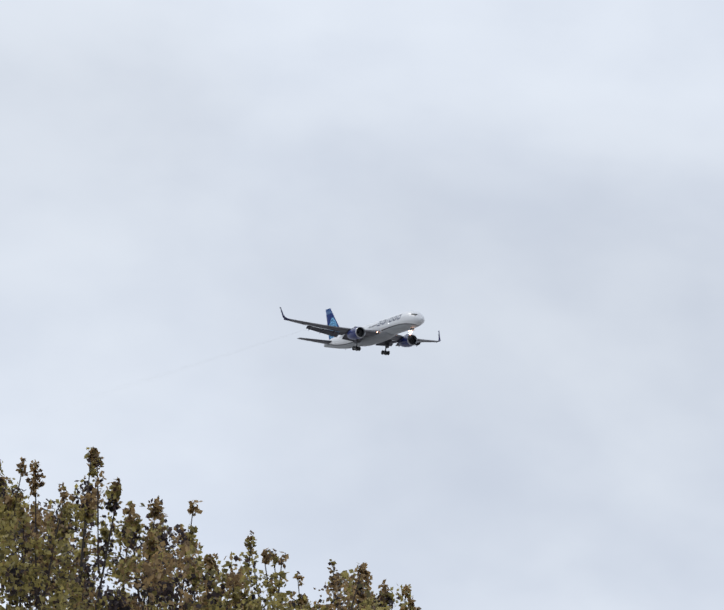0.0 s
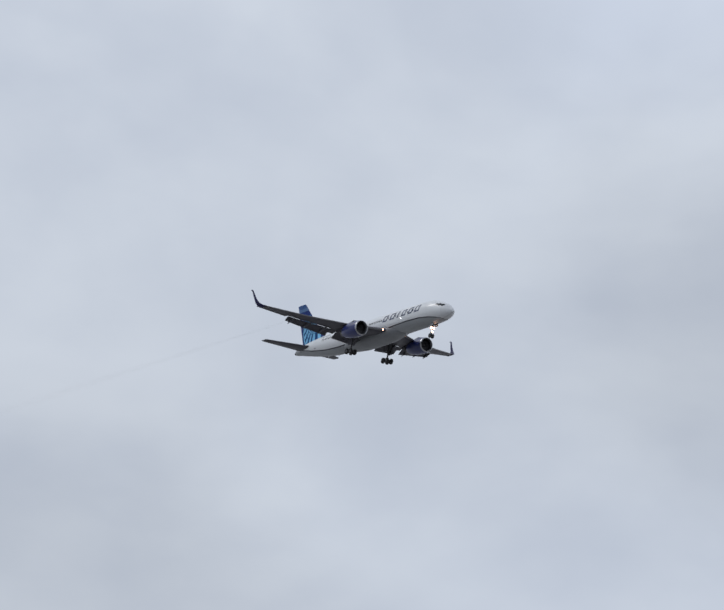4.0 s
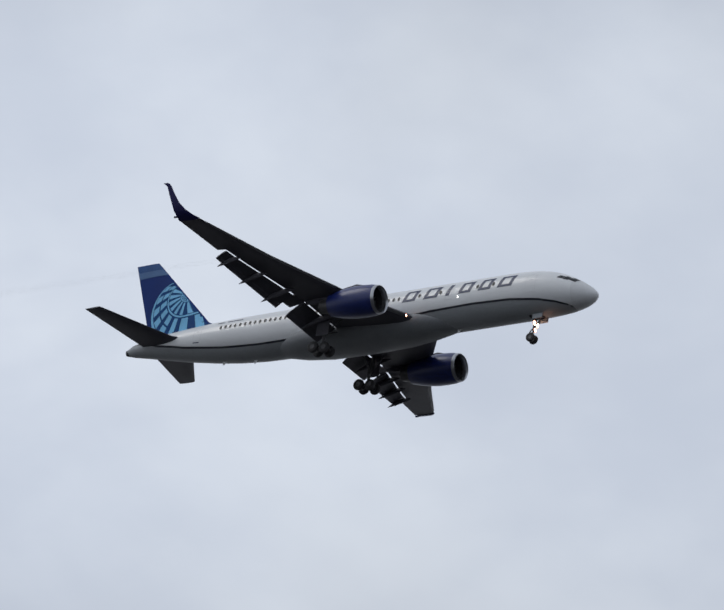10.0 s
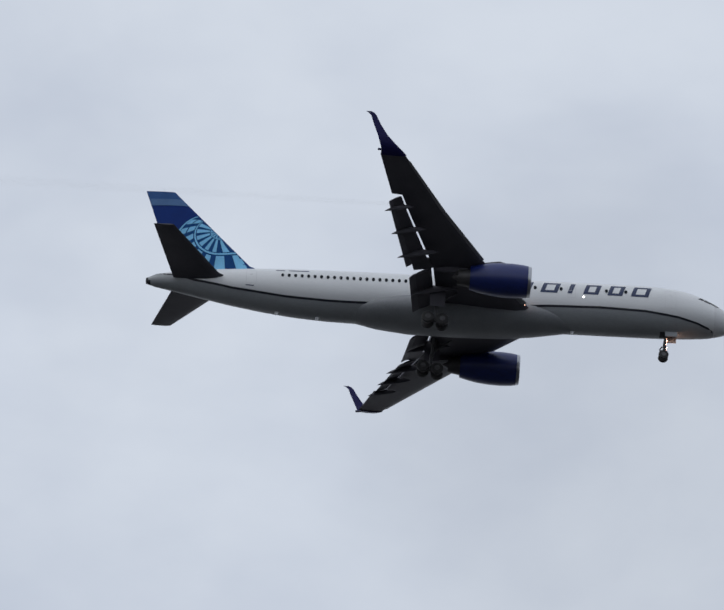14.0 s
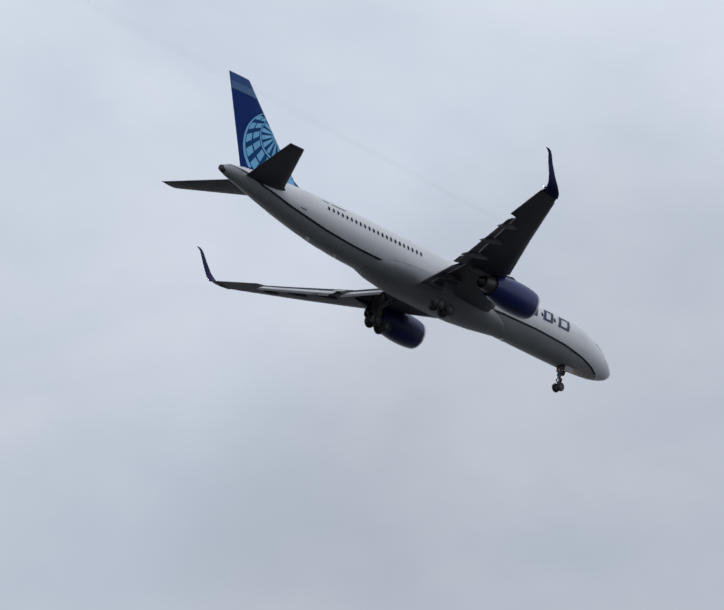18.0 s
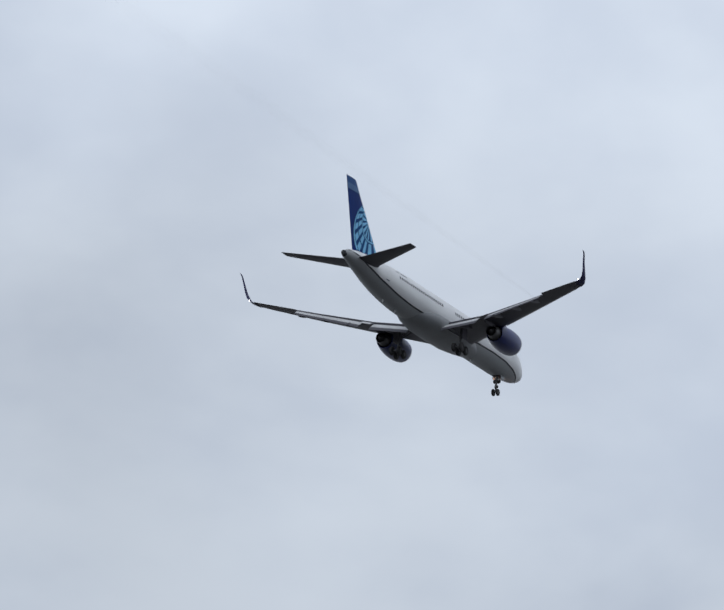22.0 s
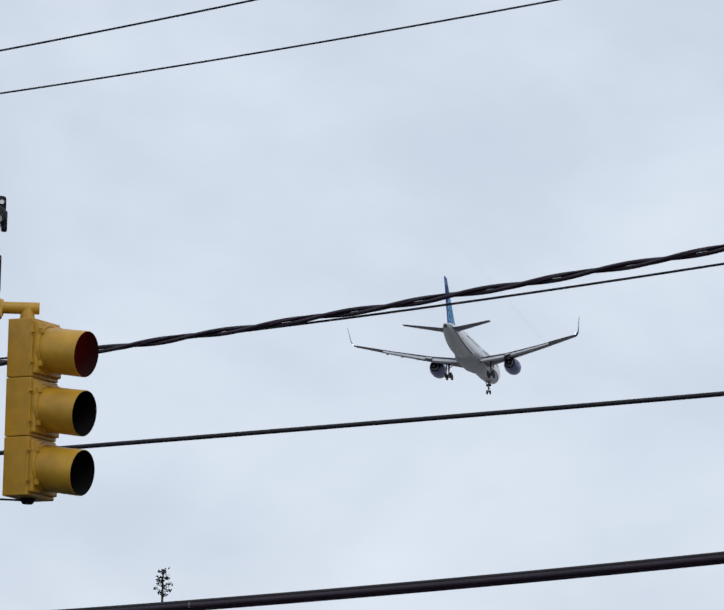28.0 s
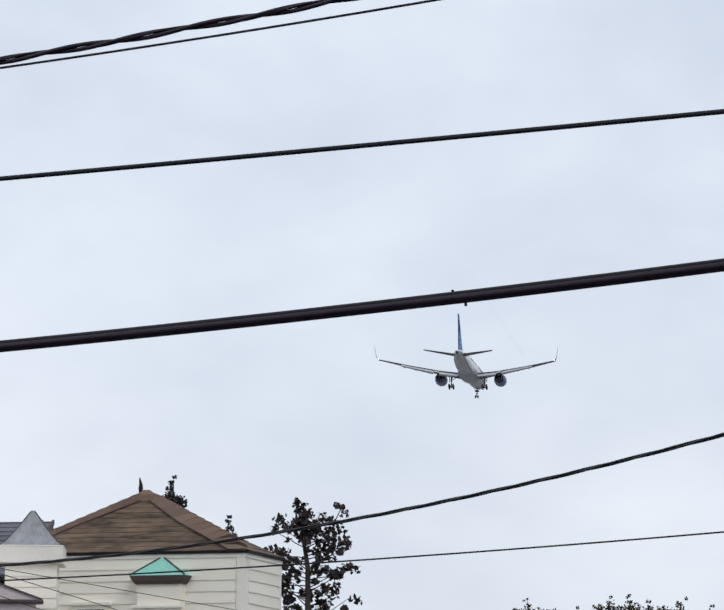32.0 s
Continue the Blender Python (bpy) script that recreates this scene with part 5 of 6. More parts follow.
def build_corner_house():
    base = facing(HOUSE_AZ, 130, 0)
    hx, hy = 2.86, 1.28
    h = thing("corner_house", base @ Matrix.Translation((-0.10, 2.6, 0)) @ Matrix.Rotation(radians(-21), 4, "Z"), "cream clapboard house with a brown hipped roof", "house")
    bm = bmesh.new()
    box(bm, -hx + 0.12, hx - 0.12, -hy + 0.12, hy - 0.12, 0, 11.93)
    wall = part("wall", bm, CREAM, h, "cream clapboard wall")
    siding(wall, -hx + 0.2, hx - 0.32, -hy + 0.115, 1.0, 11.81, 0.255)
    siding(wall, -hy + 0.32, hy - 0.2, -hx + 0.115, 1.0, 11.81, 0.255, Matrix.Rotation(radians(90), 4, "Z"))
    for x, y in ((hx - 0.2, -hy + 0.2), (-hx + 0.2, -hy + 0.2), (hx - 0.2, hy - 0.2)):
        bm = bmesh.new()
        box(bm, x - 0.1, x + 0.1, y - 0.12, y + 0.12, 0, 11.85)
        part("corner_board", bm, TRIMWHITE, h, "pale corner board")
    bm = bmesh.new()
    box(bm, -hx + 0.08, hx - 0.08, -hy + 0.08, hy - 0.08, 11.80, 11.885)
    part("frieze", bm, TRIMWHITE, h)
    ex, ey, zt, ze = hx - 0.04, hy - 0.04, 13.24, 11.93
    # black line below the shingles, taking in both gutter and eave shadow
    bm = bmesh.new()
    box(bm, -ex, ex, -ey, ey, ze - 0.04, ze + 0.015)
    part("eave_board", bm, CASTBLACK, h, "black eave edge with its gutter and shadow line")
    bm = loft([[(-ex, -ey, ze + 0.01), (ex, -ey, ze + 0.01), (ex, ey, ze + 0.01), (-ex, ey, ze + 0.01)], [(-0.16, -0.02, zt), (0.06, -0.02, zt), (0.06, 0.02, zt), (-0.16, 0.02, zt)]])
    roof = part("hipped_roof", bm, SHINGLE, h, "weathered brown shingle roof")
    L, R = (-0.16, -0.02, zt + 0.01), (0.06, -0.02, zt + 0.01)
    shingle_slope(roof, (-ex, -ey, ze + 0.02), (ex, -ey, ze + 0.02), (L, R), 11, SHINGLE, 2.6, 0.014)
    shingle_slope(roof, (ex, -ey, ze + 0.02), (ex, ey, ze + 0.02), (0.06, 0, zt + 0.01), 11, SHINGLE, 2.6, 0.014)
    # broad raised caps along the hips
    for cx in (ex, -ex):
        sx = 1 if cx > 0 else -1
        foot, head = Vector((cx, -ey, ze)), Vector((0.06 if cx > 0 else -0.16, -0.02, zt))
        for k in range(12):
            p, q = foot.lerp(head, k / 12), foot.lerp(head, (k + 1.06) / 12)
            w, hi = Vector((sx * 0.13, 0.05, 0)), 0.185 * min(1.0, 0.3 + 0.35 * k)
            inner = Vector((-0.44, -0.02, 0.05)) if sx > 0 else Vector((0.052, -0.04, -0.05))
            ring = [[c + inner * min(1.0, 0.25 + 1.5 * (1 - k / 12)), c - w * 0.2 + Vector((0, 0, z)), c + w * 0.9 + Vector((0, 0.02, z - 0.05)), c + w * 1.5 + Vector((0, 0.05, -0.02))] for c, z in ((p, hi), (q, hi - 0.018))]
            mesh_ob("ridge_shingle", ring[0] + ring[1], [(0, 1, 5, 4), (1, 2, 6, 5), (2, 3, 7, 6), (0, 3, 2, 1), (4, 5, 6, 7)], RIDGECAP, roof)
        # thin dark tube drawn in for the shadow line along the hip cap
        v, f = tube_data([foot + Vector((-0.46 if sx > 0 else 0.07, -0.03, 0.055)), foot.lerp(head, 0.5) + Vector((-0.45 if sx > 0 else 0.06, -0.03, 0.055)), head + Vector((-sx * 0.08, -0.05, 0.0))], 0.016, 5)
        mesh_ob("hip_dark_line", v, f, FASCIA, roof)
    bm = bmesh.new()
    loft([[(-0.05 + a * x, b * y, z) for x, y in ((-1, -1), (1, -1), (1, 1), (-1, 1))] for a, b, z in ((0.30, 0.12, zt - 0.06), (0.20, 0.11, zt + 0.10), (0.06, 0.04, zt + 0.205))], bm=bm)
    part("ridge_cap", bm, RIDGECAP, roof)
    bm = bmesh.new()
    rod(bm, (-0.20, 0, zt), (-0.20, 0, zt + 0.30), 0.050, 0.045, 8)
    rod(bm, (-0.20, 0, zt + 0.22), (-0.20, 0, zt + 0.34), 0.060, 0.040, 8)
    rod(bm, (-0.20, 0, zt + 0.33), (-0.23, 0, zt + 0.49), 0.045, 0.010, 8)
    part("finial", bm, CASTBLACK, roof, "", True)
    # bay with its copper roof
    bx, yf, z0, z1, za = 0.80, -hy + 0.1, 11.21, 11.40, 11.80
    pts = [(-0.67, 0), (-0.62, -0.32), (0.62, -0.32), (0.67, 0)]
    bm = loft([[(bx + x * 0.82, yf + y * 0.7, z0 - 2.6) for x, y in pts], [(bx + x * 0.82, yf + y * 0.7, z0) for x, y in pts]])
    bay = part("bay_window", bm, CREAM, h, "shallow bay with pale front")
    bm = loft([[(bx + x * s, yf + y * s, z) for x, y in pts] for s, z in ((0.86, z0 - 0.0), (0.98, z0 + 0.08), (1.05, z0 + 0.17), (1.05, z1))])
    part("bay_cornice", bm, FASCIA, bay, "dark brown moulded cornice")
    bm = bmesh.new()
    top = [bm.verts.new((bx - 0.05, yf - 0.02, za)), bm.verts.new((bx + 0.05, yf - 0.02, za))]
    bot = [bm.verts.new((bx + x * 1.06, yf + y * 1.06, z1)) for x, y in pts]
    bm.faces.new((bot[0], bot[1], top[0]))
    bm.faces.new((bot[1], bot[2], top[1], top[0]))
    bm.faces.new((bot[2], bot[3], top[1]))
    bm.faces.new((bot[0], bot[3], bot[2], bot[1]))
    bm.faces.new((bot[0], top[0], top[1], bot[3]))
    part("bay_roof", bm, COPPER, bay, "green patinated copper roof")
    for x, y, tx in ((-0.62, -0.32, -0.05), (0.62, -0.32, 0.05)):
        v, f = tube_data([(bx + x * 1.06, yf + y * 1.06, z1 + 0.01), (bx + tx, yf - 0.02, za + 0.01)], 0.02, 6)
        mesh_ob("roof_rib", v, f, FASCIA, bay)
    window(h, -1.21, -0.55, 9.22, 10.68, -hy + 0.09)
    window(h, 0.34, 1.26, 9.22, 10.58, yf - 0.24)
    return h


def turret(az, dist, r, y, z_box0, z_box1, apex, w, label, rz=-13, cover=None, arches=False, spread=0.46):
    h = thing("turret", facing(az, dist, 0) @ Matrix.Translation((r, y, 0)) @ Matrix.Rotation(radians(rz), 4, "Z"), label, "turret", "roof turrets")
    bm = bmesh.new()
    q = w * 0.40
    box(bm, -q, q, -q, q, 0, z_box0)
    shaft = part("shaft", bm, CREAM, h, "cream painted shaft")
    siding(shaft, -q, q, -q, max(0.5, z_box0 - 5), z_box0 - 0.05, 0.235)
    bm = bmesh.new()
    q = w * 0.5
    box(bm, -q, q, -q, q, z_box0, z_box1, bevel=0.02)
    box(bm, -q * 1.015, q * 1.015, -q * 1.015, q * 1.015, z_box1 - 0.03, z_box1, bevel=0.01)
    part("cornice", bm, TRIMWHITE, h, "pale box cornice")
    q = w * spread
    rise = apex - z_box1
    levels = ((1.0, 0.0), (0.93, 0.06 / rise), (0.69, 0.29), (0.43, 0.57), (0.11, 0.94), (0.03, 1.0))
    bm = loft([[(sx * q * k, sy * q * k, z_box1 + u * rise) for sx, sy in ((-1, -1), (1, -1), (1, 1), (-1, 1))] for k, u in levels])
    roof = part("pyramid_roof", bm, cover or LEADROOF, h, "grey pyramid roof")
    q2 = w * 0.40
    for x in (-0.34, 0.34) if arches else ():
        v, f = tube_data([(x * w + 0.15 * w * math.cos(b), -q2 - 0.03, z_box0 - 0.42 + 0.30 * w * math.sin(b)) for b in np.linspace(0, math.pi, 12)], 0.026, 6)
        mesh_ob("arch_moulding", v, f, FASCIA, shaft, "dark brown arched moulding", True)
    for sx, sy in ((-1, -1), (1, -1), (1, 1)):
        v, f = tube_data([(sx * q * k, sy * q * k, z_box1 + u * rise + 0.006) for k, u in levels[1:]], 0.013, 5)
        mesh_ob("hip_dark_line", v, f, FASCIA, roof)


def build_grey_house():
    h = thing("grey_roofed_house", facing(HOUSE_AZ, 130, 0) @ Matrix.Translation((-5.77, 9.3, 0)) @ Matrix.Rotation(radians(-17), 4, "Z"), "cream house with a grey shingle roof behind the turrets", "house")
    bm = bmesh.new()
    box(bm, -3.7, 3.4, -2.4, 2.4, 0, 11.5)
    wall = part("wall", bm, CREAM, h, "cream clapboard wall")
    siding(wall, -3.7, 3.4, -2.4, 6.0, 11.45, 0.235)
    zr, ze = 13.12, 11.7
    bm = loft([[(-3.85, -2.6, ze), (3.55, -2.6, ze), (3.55, 2.6, ze), (-3.85, 2.6, ze)], [(-3.85, -0.03, zr), (3.55, -0.03, zr), (3.55, 0.03, zr), (-3.85, 0.03, zr)]])
    roof = part("gable_roof", bm, GREYROOF, h, "grey shingle roof")
    shingle_slope(roof, (-3.85, -2.6, ze + 0.02), (3.55, -2.6, ze + 0.02), ((-3.85, -0.03, zr + 0.02), (3.55, -0.03, zr + 0.02)), 12, GREYROOF, 0.6)
    v, f = tube_data([(-3.9, 0, zr + 0.03), (3.6, 0, zr + 0.03)], 0.035, 6)
    mesh_ob("ridge_cap", v, f, FASCIA, roof)
    for x in (3.57, 3.3):
        bm = bmesh.new()
        loft([[(x, -2.62, ze - 0.06), (x, -2.62, ze + 0.05), (x + 0.05, -2.62, ze + 0.05), (x + 0.05, -2.62, ze - 0.06)], [(x, 0, zr - 0.02), (x, 0, zr + 0.10), (x + 0.05, 0, zr + 0.10), (x + 0.05, 0, zr - 0.02)]], bm=bm)
        part("rake_board", bm, FASCIA if x > 3.4 else GREYROOF, h)
    bm = bmesh.new()
    loft([[(0.3, -2.75, 12.34), (0.3, -2.75, 12.50), (0.3, -2.68, 12.50), (0.3, -2.68, 12.34)], [(2.4, -2.75, 11.75), (2.4, -2.75, 11.9), (2.4, -2.68, 11.9), (2.4, -2.68, 11.75)]], bm=bm)
    part("sloping_fascia", bm, TRIMWHITE, h, "pale sloping fascia board")


def build_dark_house():
    h = thing("dark_roofed_house", facing(25, 80) @ Matrix.Translation((-2.52, 2.9, 0)), "cream house with a dark slate hipped roof behind the sign", "house")
    bm = bmesh.new()
    box(bm, -2.7, 2.7, -2.7, 2.7, 0, 11.23)
    wall = part("wall", bm, CREAM, h, "cream clapboard wall")
    siding(wall, -2.7, 2.7, -2.7, 6.0, 11.2, 0.235)
    e, ze, zt = 2.95, 11.25, 13.28
    bm = loft([[(-e, -e, ze), (e, -e, ze), (e, e, ze), (-e, e, ze)], [(-0.2, -0.05, zt), (0.05, -0.05, zt), (0.05, 0.05, zt), (-0.2, 0.05, zt)]])
    roof = part("hipped_roof", bm, DARKROOF, h, "dark slate hipped roof")
    shingle_slope(roof, (-e, -e, ze + 0.01), (e, -e, ze + 0.01), ((-0.2, -0.05, zt + 0.01), (0.05, -0.05, zt + 0.01)), 22, DARKROOF, 0.7, 0.012)


def build_porch_gable():
    """Small rose-painted gable with a dark eave in front of the turret."""
    h = thing("porch_gable", facing(HOUSE_AZ, 127) @ Matrix.Translation((-3.6, 0, 0)), "pale rose porch gable with a dark eave", "porch")
    bm = bmesh.new()
    loft([[(-1.2, -0.02, 10.55), (1.2, -0.02, 10.55), (0.0, -0.02, 10.98)], [(-1.2, 1.6, 10.55), (1.2, 1.6, 10.55), (0.0, 1.6, 10.98)]], bm=bm)
    part("gable", bm, ROSEPAINT, h, "pale rose gable front")
    for s in (-1, 1):
        bm = bmesh.new()
        loft([[(s * 1.25, -0.06, 10.53), (s * 1.25, 0.0, 10.53), (s * 1.25, 0.0, 10.57), (s * 1.25, -0.06, 10.57)], [(0, -0.06, 10.98), (0, 0.0, 10.98), (0, 0.0, 11.02), (0, -0.06, 11.02)]], bm=bm)
        part("rake_board", bm, FASCIA, h, "dark rake board")
    bm = bmesh.new()
    box(bm, -1.27, 1.27, -0.12, 0.3, 10.47, 10.545, bevel=0.02)
    part("eave", bm, FASCIA, h, "dark brown eave")
    bm = bmesh.new()
    box(bm, -1.1, 1.1, 0.0, 1.6, 0, 10.47)
    part("porch_wall", bm, ROSEPAINT, h, "pale rose wall")


build_corner_house()
build_grey_house()
build_porch_gable()
turret(HOUSE_AZ, 130, -2.63, -0.6, 11.47, 11.86, 12.66, 1.41, "cream turret with a grey pyramid roof beside the brown roof", rz=-2)
turret(HOUSE_AZ, 130, -5.94, 1.0, 12.64, 13.06, 13.77, 1.33, "taller cream turret with a grey pyramid roof", arches=True, spread=0.42)
build_dark_house()


# ================= trees =================
def leaf_cloud(centres, spreads, counts, size, seed, droop=0.0):
    """Small pointed leaves scattered round the centres; returns vertices and faces."""
    rng = np.random.default_rng(seed)
    C = np.repeat(np.asarray(centres, float), counts, axis=0)
    S = np.repeat(np.asarray(spreads, float), counts, axis=0)
    n = len(C)
    P = C + np.clip(rng.normal(0, 1, (n, 3)), -1.6, 1.6) * S
    d = rng.normal(0, 1, (n, 3))
    d[:, 2] -= droop
    d /= np.linalg.norm(d, axis=1)[:, None]
    s = rng.normal(0, 1, (n, 3))
    s -= (s * d).sum(1)[:, None] * d
    s /= np.linalg.norm(s, axis=1)[:, None]
    ln = size * rng.uniform(0.6, 1.35, (n, 1))
    wd = ln * rng.uniform(0.28, 0.45, (n, 1))
    V = np.stack([P - d * ln * 0.5, P + s * wd, P + d * ln * 0.5, P - s * wd], 1).reshape(-1, 3)
    F = np.arange(n * 4).reshape(-1, 4)
    return V, F


def limb(pts, r0, r1, seg=6):
    P = np.asarray(pts, float)
    return tube_data(P, np.linspace(r0, r1, len(P)), seg)


def wiggle(a, b, n, amp, rng):
    a, b = np.asarray(a, float), np.asarray(b, float)
    u = np.linspace(0, 1, n)[:, None]
    w = rng.normal(0, amp, (n, 3)) * (u * (1 - u) * 4)
    return a + (b - a) * u + np.cumsum(w, axis=0) * 0.35


def leaf_mesh(name, data, mats, parent, label, shares, counts=None, tints=None):
    V, F = data
    rng = np.random.default_rng(3)
    idx = rng.choice(len(mats), len(F), p=shares)
    if tints is not None:
        own = np.repeat(np.asarray(tints), counts)
        idx = np.where(rng.random(len(F)) < 0.8, own, idx)
    me = bpy.data.meshes.new(name)
    me.vertices.add(len(V))
    me.vertices.foreach_set("co", V.ravel())
    me.loops.add(F.size)
    me.loops.foreach_set("vertex_index", F.ravel())
    me.polygons.add(len(F))
    me.polygons.foreach_set("loop_start", np.arange(len(F)) * 4)
    me.polygons.foreach_set("loop_total", np.full(len(F), 4))
    for m in mats:
        me.materials.append(m)
    me.polygons.foreach_set("material_index", idx.astype(np.int32))
    me.update()
    ob = new(name, me)
    ob.parent = parent
    return tagged(ob, label, kind="stuff")


def build_street_tree():
    """Broad autumn tree; only the rim of its crown stands against the sky."""
    t = thing("street_tree", facing(162, 40, 0) @ Matrix.Translation((-5.2, 0, 0)), "broad street tree with olive and rust autumn leaves", "tree")
    rng = np.random.default_rng(11)
    trunk = [limb([(0, 0, 0), (0.05, 0, 1.5), (0.0, 0.05, 3.0)], 0.28, 0.2, 12)]
    A, mid_z = np.array([10.2, 6.0, 4.45]), np.array([0, 0, 6.08])
    for k in range(46):
        az = rng.uniform(0, 2 * math.pi)
        el = rng.uniform(0.12, 1.45)
        e = np.array([math.cos(az) * math.cos(el), math.sin(az) * math.cos(el), math.sin(el)]) * A * rng.uniform(0.72, 0.92) + mid_z
        mid = np.array([e[0] * 0.4, e[1] * 0.4, 3.0 + (e[2] - 3.0) * 0.55])
        trunk.append(limb(wiggle((0, 0, 2.6), mid, 5, 0.08, rng), 0.12, 0.06, 7))
        trunk.append(limb(wiggle(mid, e, 6, 0.10, rng), 0.06, 0.018, 6))
    centres, spreads, counts, tints, twigs = [], [], [], [], []

    def rim(x):
        """Height of the crown's uneven upper edge, which falls away to one side."""
        return float(np.interp(x, (0, 3.0, 3.75, 4.08, 4.34, 4.46, 4.57, 4.70, 4.87, 5.09, 5.22, 5.48, 5.58, 5.67, 5.85, 6.04, 6.19, 6.32, 6.475, 6.64, 7.5, 9.6),
                               (10.7, 10.72, 10.55, 10.42, 10.62, 10.40, 10.49, 10.33, 10.41, 10.22, 10.05, 10.15, 10.0, 10.06, 9.85, 9.95, 10.06, 9.90, 9.95, 9.62, 9.1, 7.6)))

    def fan(x, y, down):
        """A place in the crown, down metres below the edge, y metres behind its middle."""
        k = (40 + y) / 40
        return np.array([5.2 + (x - 5.2) * k, y, 1.6 + (rim(x) - 1.6) * k - down])

    def clump(c, w, tall, n, tint):
        centres.append(c)
        spreads.append((w, w, w * tall))
        counts.append(int(n))
        tints.append(tint)

    # full olive masses inside the rim, with gaps between them
    for n in range(2300):
        x = rng.uniform(0.5, 9.4) if n % 5 == 0 else rng.uniform(3.0, 7.2)
        down = 0.26 + 1.5 * rng.random() ** 1.2
        c = fan(x, rng.uniform(-2.5, 2.5), down)
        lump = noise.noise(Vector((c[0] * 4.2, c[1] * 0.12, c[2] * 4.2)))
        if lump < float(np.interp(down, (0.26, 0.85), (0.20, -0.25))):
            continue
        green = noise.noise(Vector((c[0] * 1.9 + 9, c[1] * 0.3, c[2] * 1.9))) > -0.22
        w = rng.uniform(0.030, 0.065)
        # more dark leaves beside the gaps, standing in for shade inside the crown
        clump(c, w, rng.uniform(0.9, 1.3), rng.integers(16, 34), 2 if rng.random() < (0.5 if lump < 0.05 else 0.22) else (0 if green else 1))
    # the rim is made of separate plumes: leaf tufts set along upright shoots
    for gx in np.arange(0.6, 9.4, 0.20):
        for gy in (-1.2, 0.0, 1.3):
            if (gx < 2.8 or gx > 7.4) and rng.random() < 0.6:
                continue
            x = gx + rng.uniform(-0.09, 0.09)
            top = fan(x, gy + rng.uniform(-0.4, 0.4), abs(rng.normal(0, 0.05)) if rng.random() < 0.30 else rng.uniform(0.06, 0.42))
            h, w0 = rng.uniform(0.28, 0.62), rng.uniform(0.03, 0.11)
            lean = rng.normal(0, 0.11, 2)
            foot = top - np.array([lean[0], lean[1], h])
            twigs.append(limb(wiggle(foot - np.array([0, 0, 0.35]), top, 5, 0.012, rng), 0.009, 0.003, 4))
            rusty = rng.random() < 0.32
            for k in range(int(h * 30)):
                u = 1 - rng.random() ** 0.9
                r = w0 * (0.25 + 0.75 * (1 - u)) * math.sqrt(rng.random())
                a = rng.uniform(0, 2 * math.pi)
                stem = foot + (top - foot) * u
                c = stem + np.array([r * math.cos(a), r * math.sin(a), rng.normal(0, 0.02)])
                if noise.noise(Vector((c[0] * 8.5, c[1] * 0.6, c[2] * 8.5))) < 0.02 and u < 0.85:
                    continue
                if r > 0.06:
                    twigs.append(limb([stem - np.array([0, 0, 0.04]), c], 0.004, 0.003, 4))
                tint = 1 if rng.random() < (0.6 if rusty else 0.2) + 0.2 * u else (2 if rng.random() < 0.3 else 0)
                clump(c, rng.uniform(0.016, 0.030), rng.uniform(1.0, 1.4), rng.integers(9, 17), tint)
            clump(top, 0.016, 1.8, 10, 1)
    v, f = merge_data(trunk)
    mesh_ob("trunk", v, f, BARK, t, "dark grey-brown trunk and limbs", True)
    v, f = merge_data(twigs)
    tagged(mesh_ob("twig_growth", v, f, BARK, t, "", True), "thin upright twigs", kind="stuff")
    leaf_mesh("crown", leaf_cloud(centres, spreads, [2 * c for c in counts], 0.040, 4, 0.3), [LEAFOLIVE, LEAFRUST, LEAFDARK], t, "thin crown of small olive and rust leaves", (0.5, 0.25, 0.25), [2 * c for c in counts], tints)


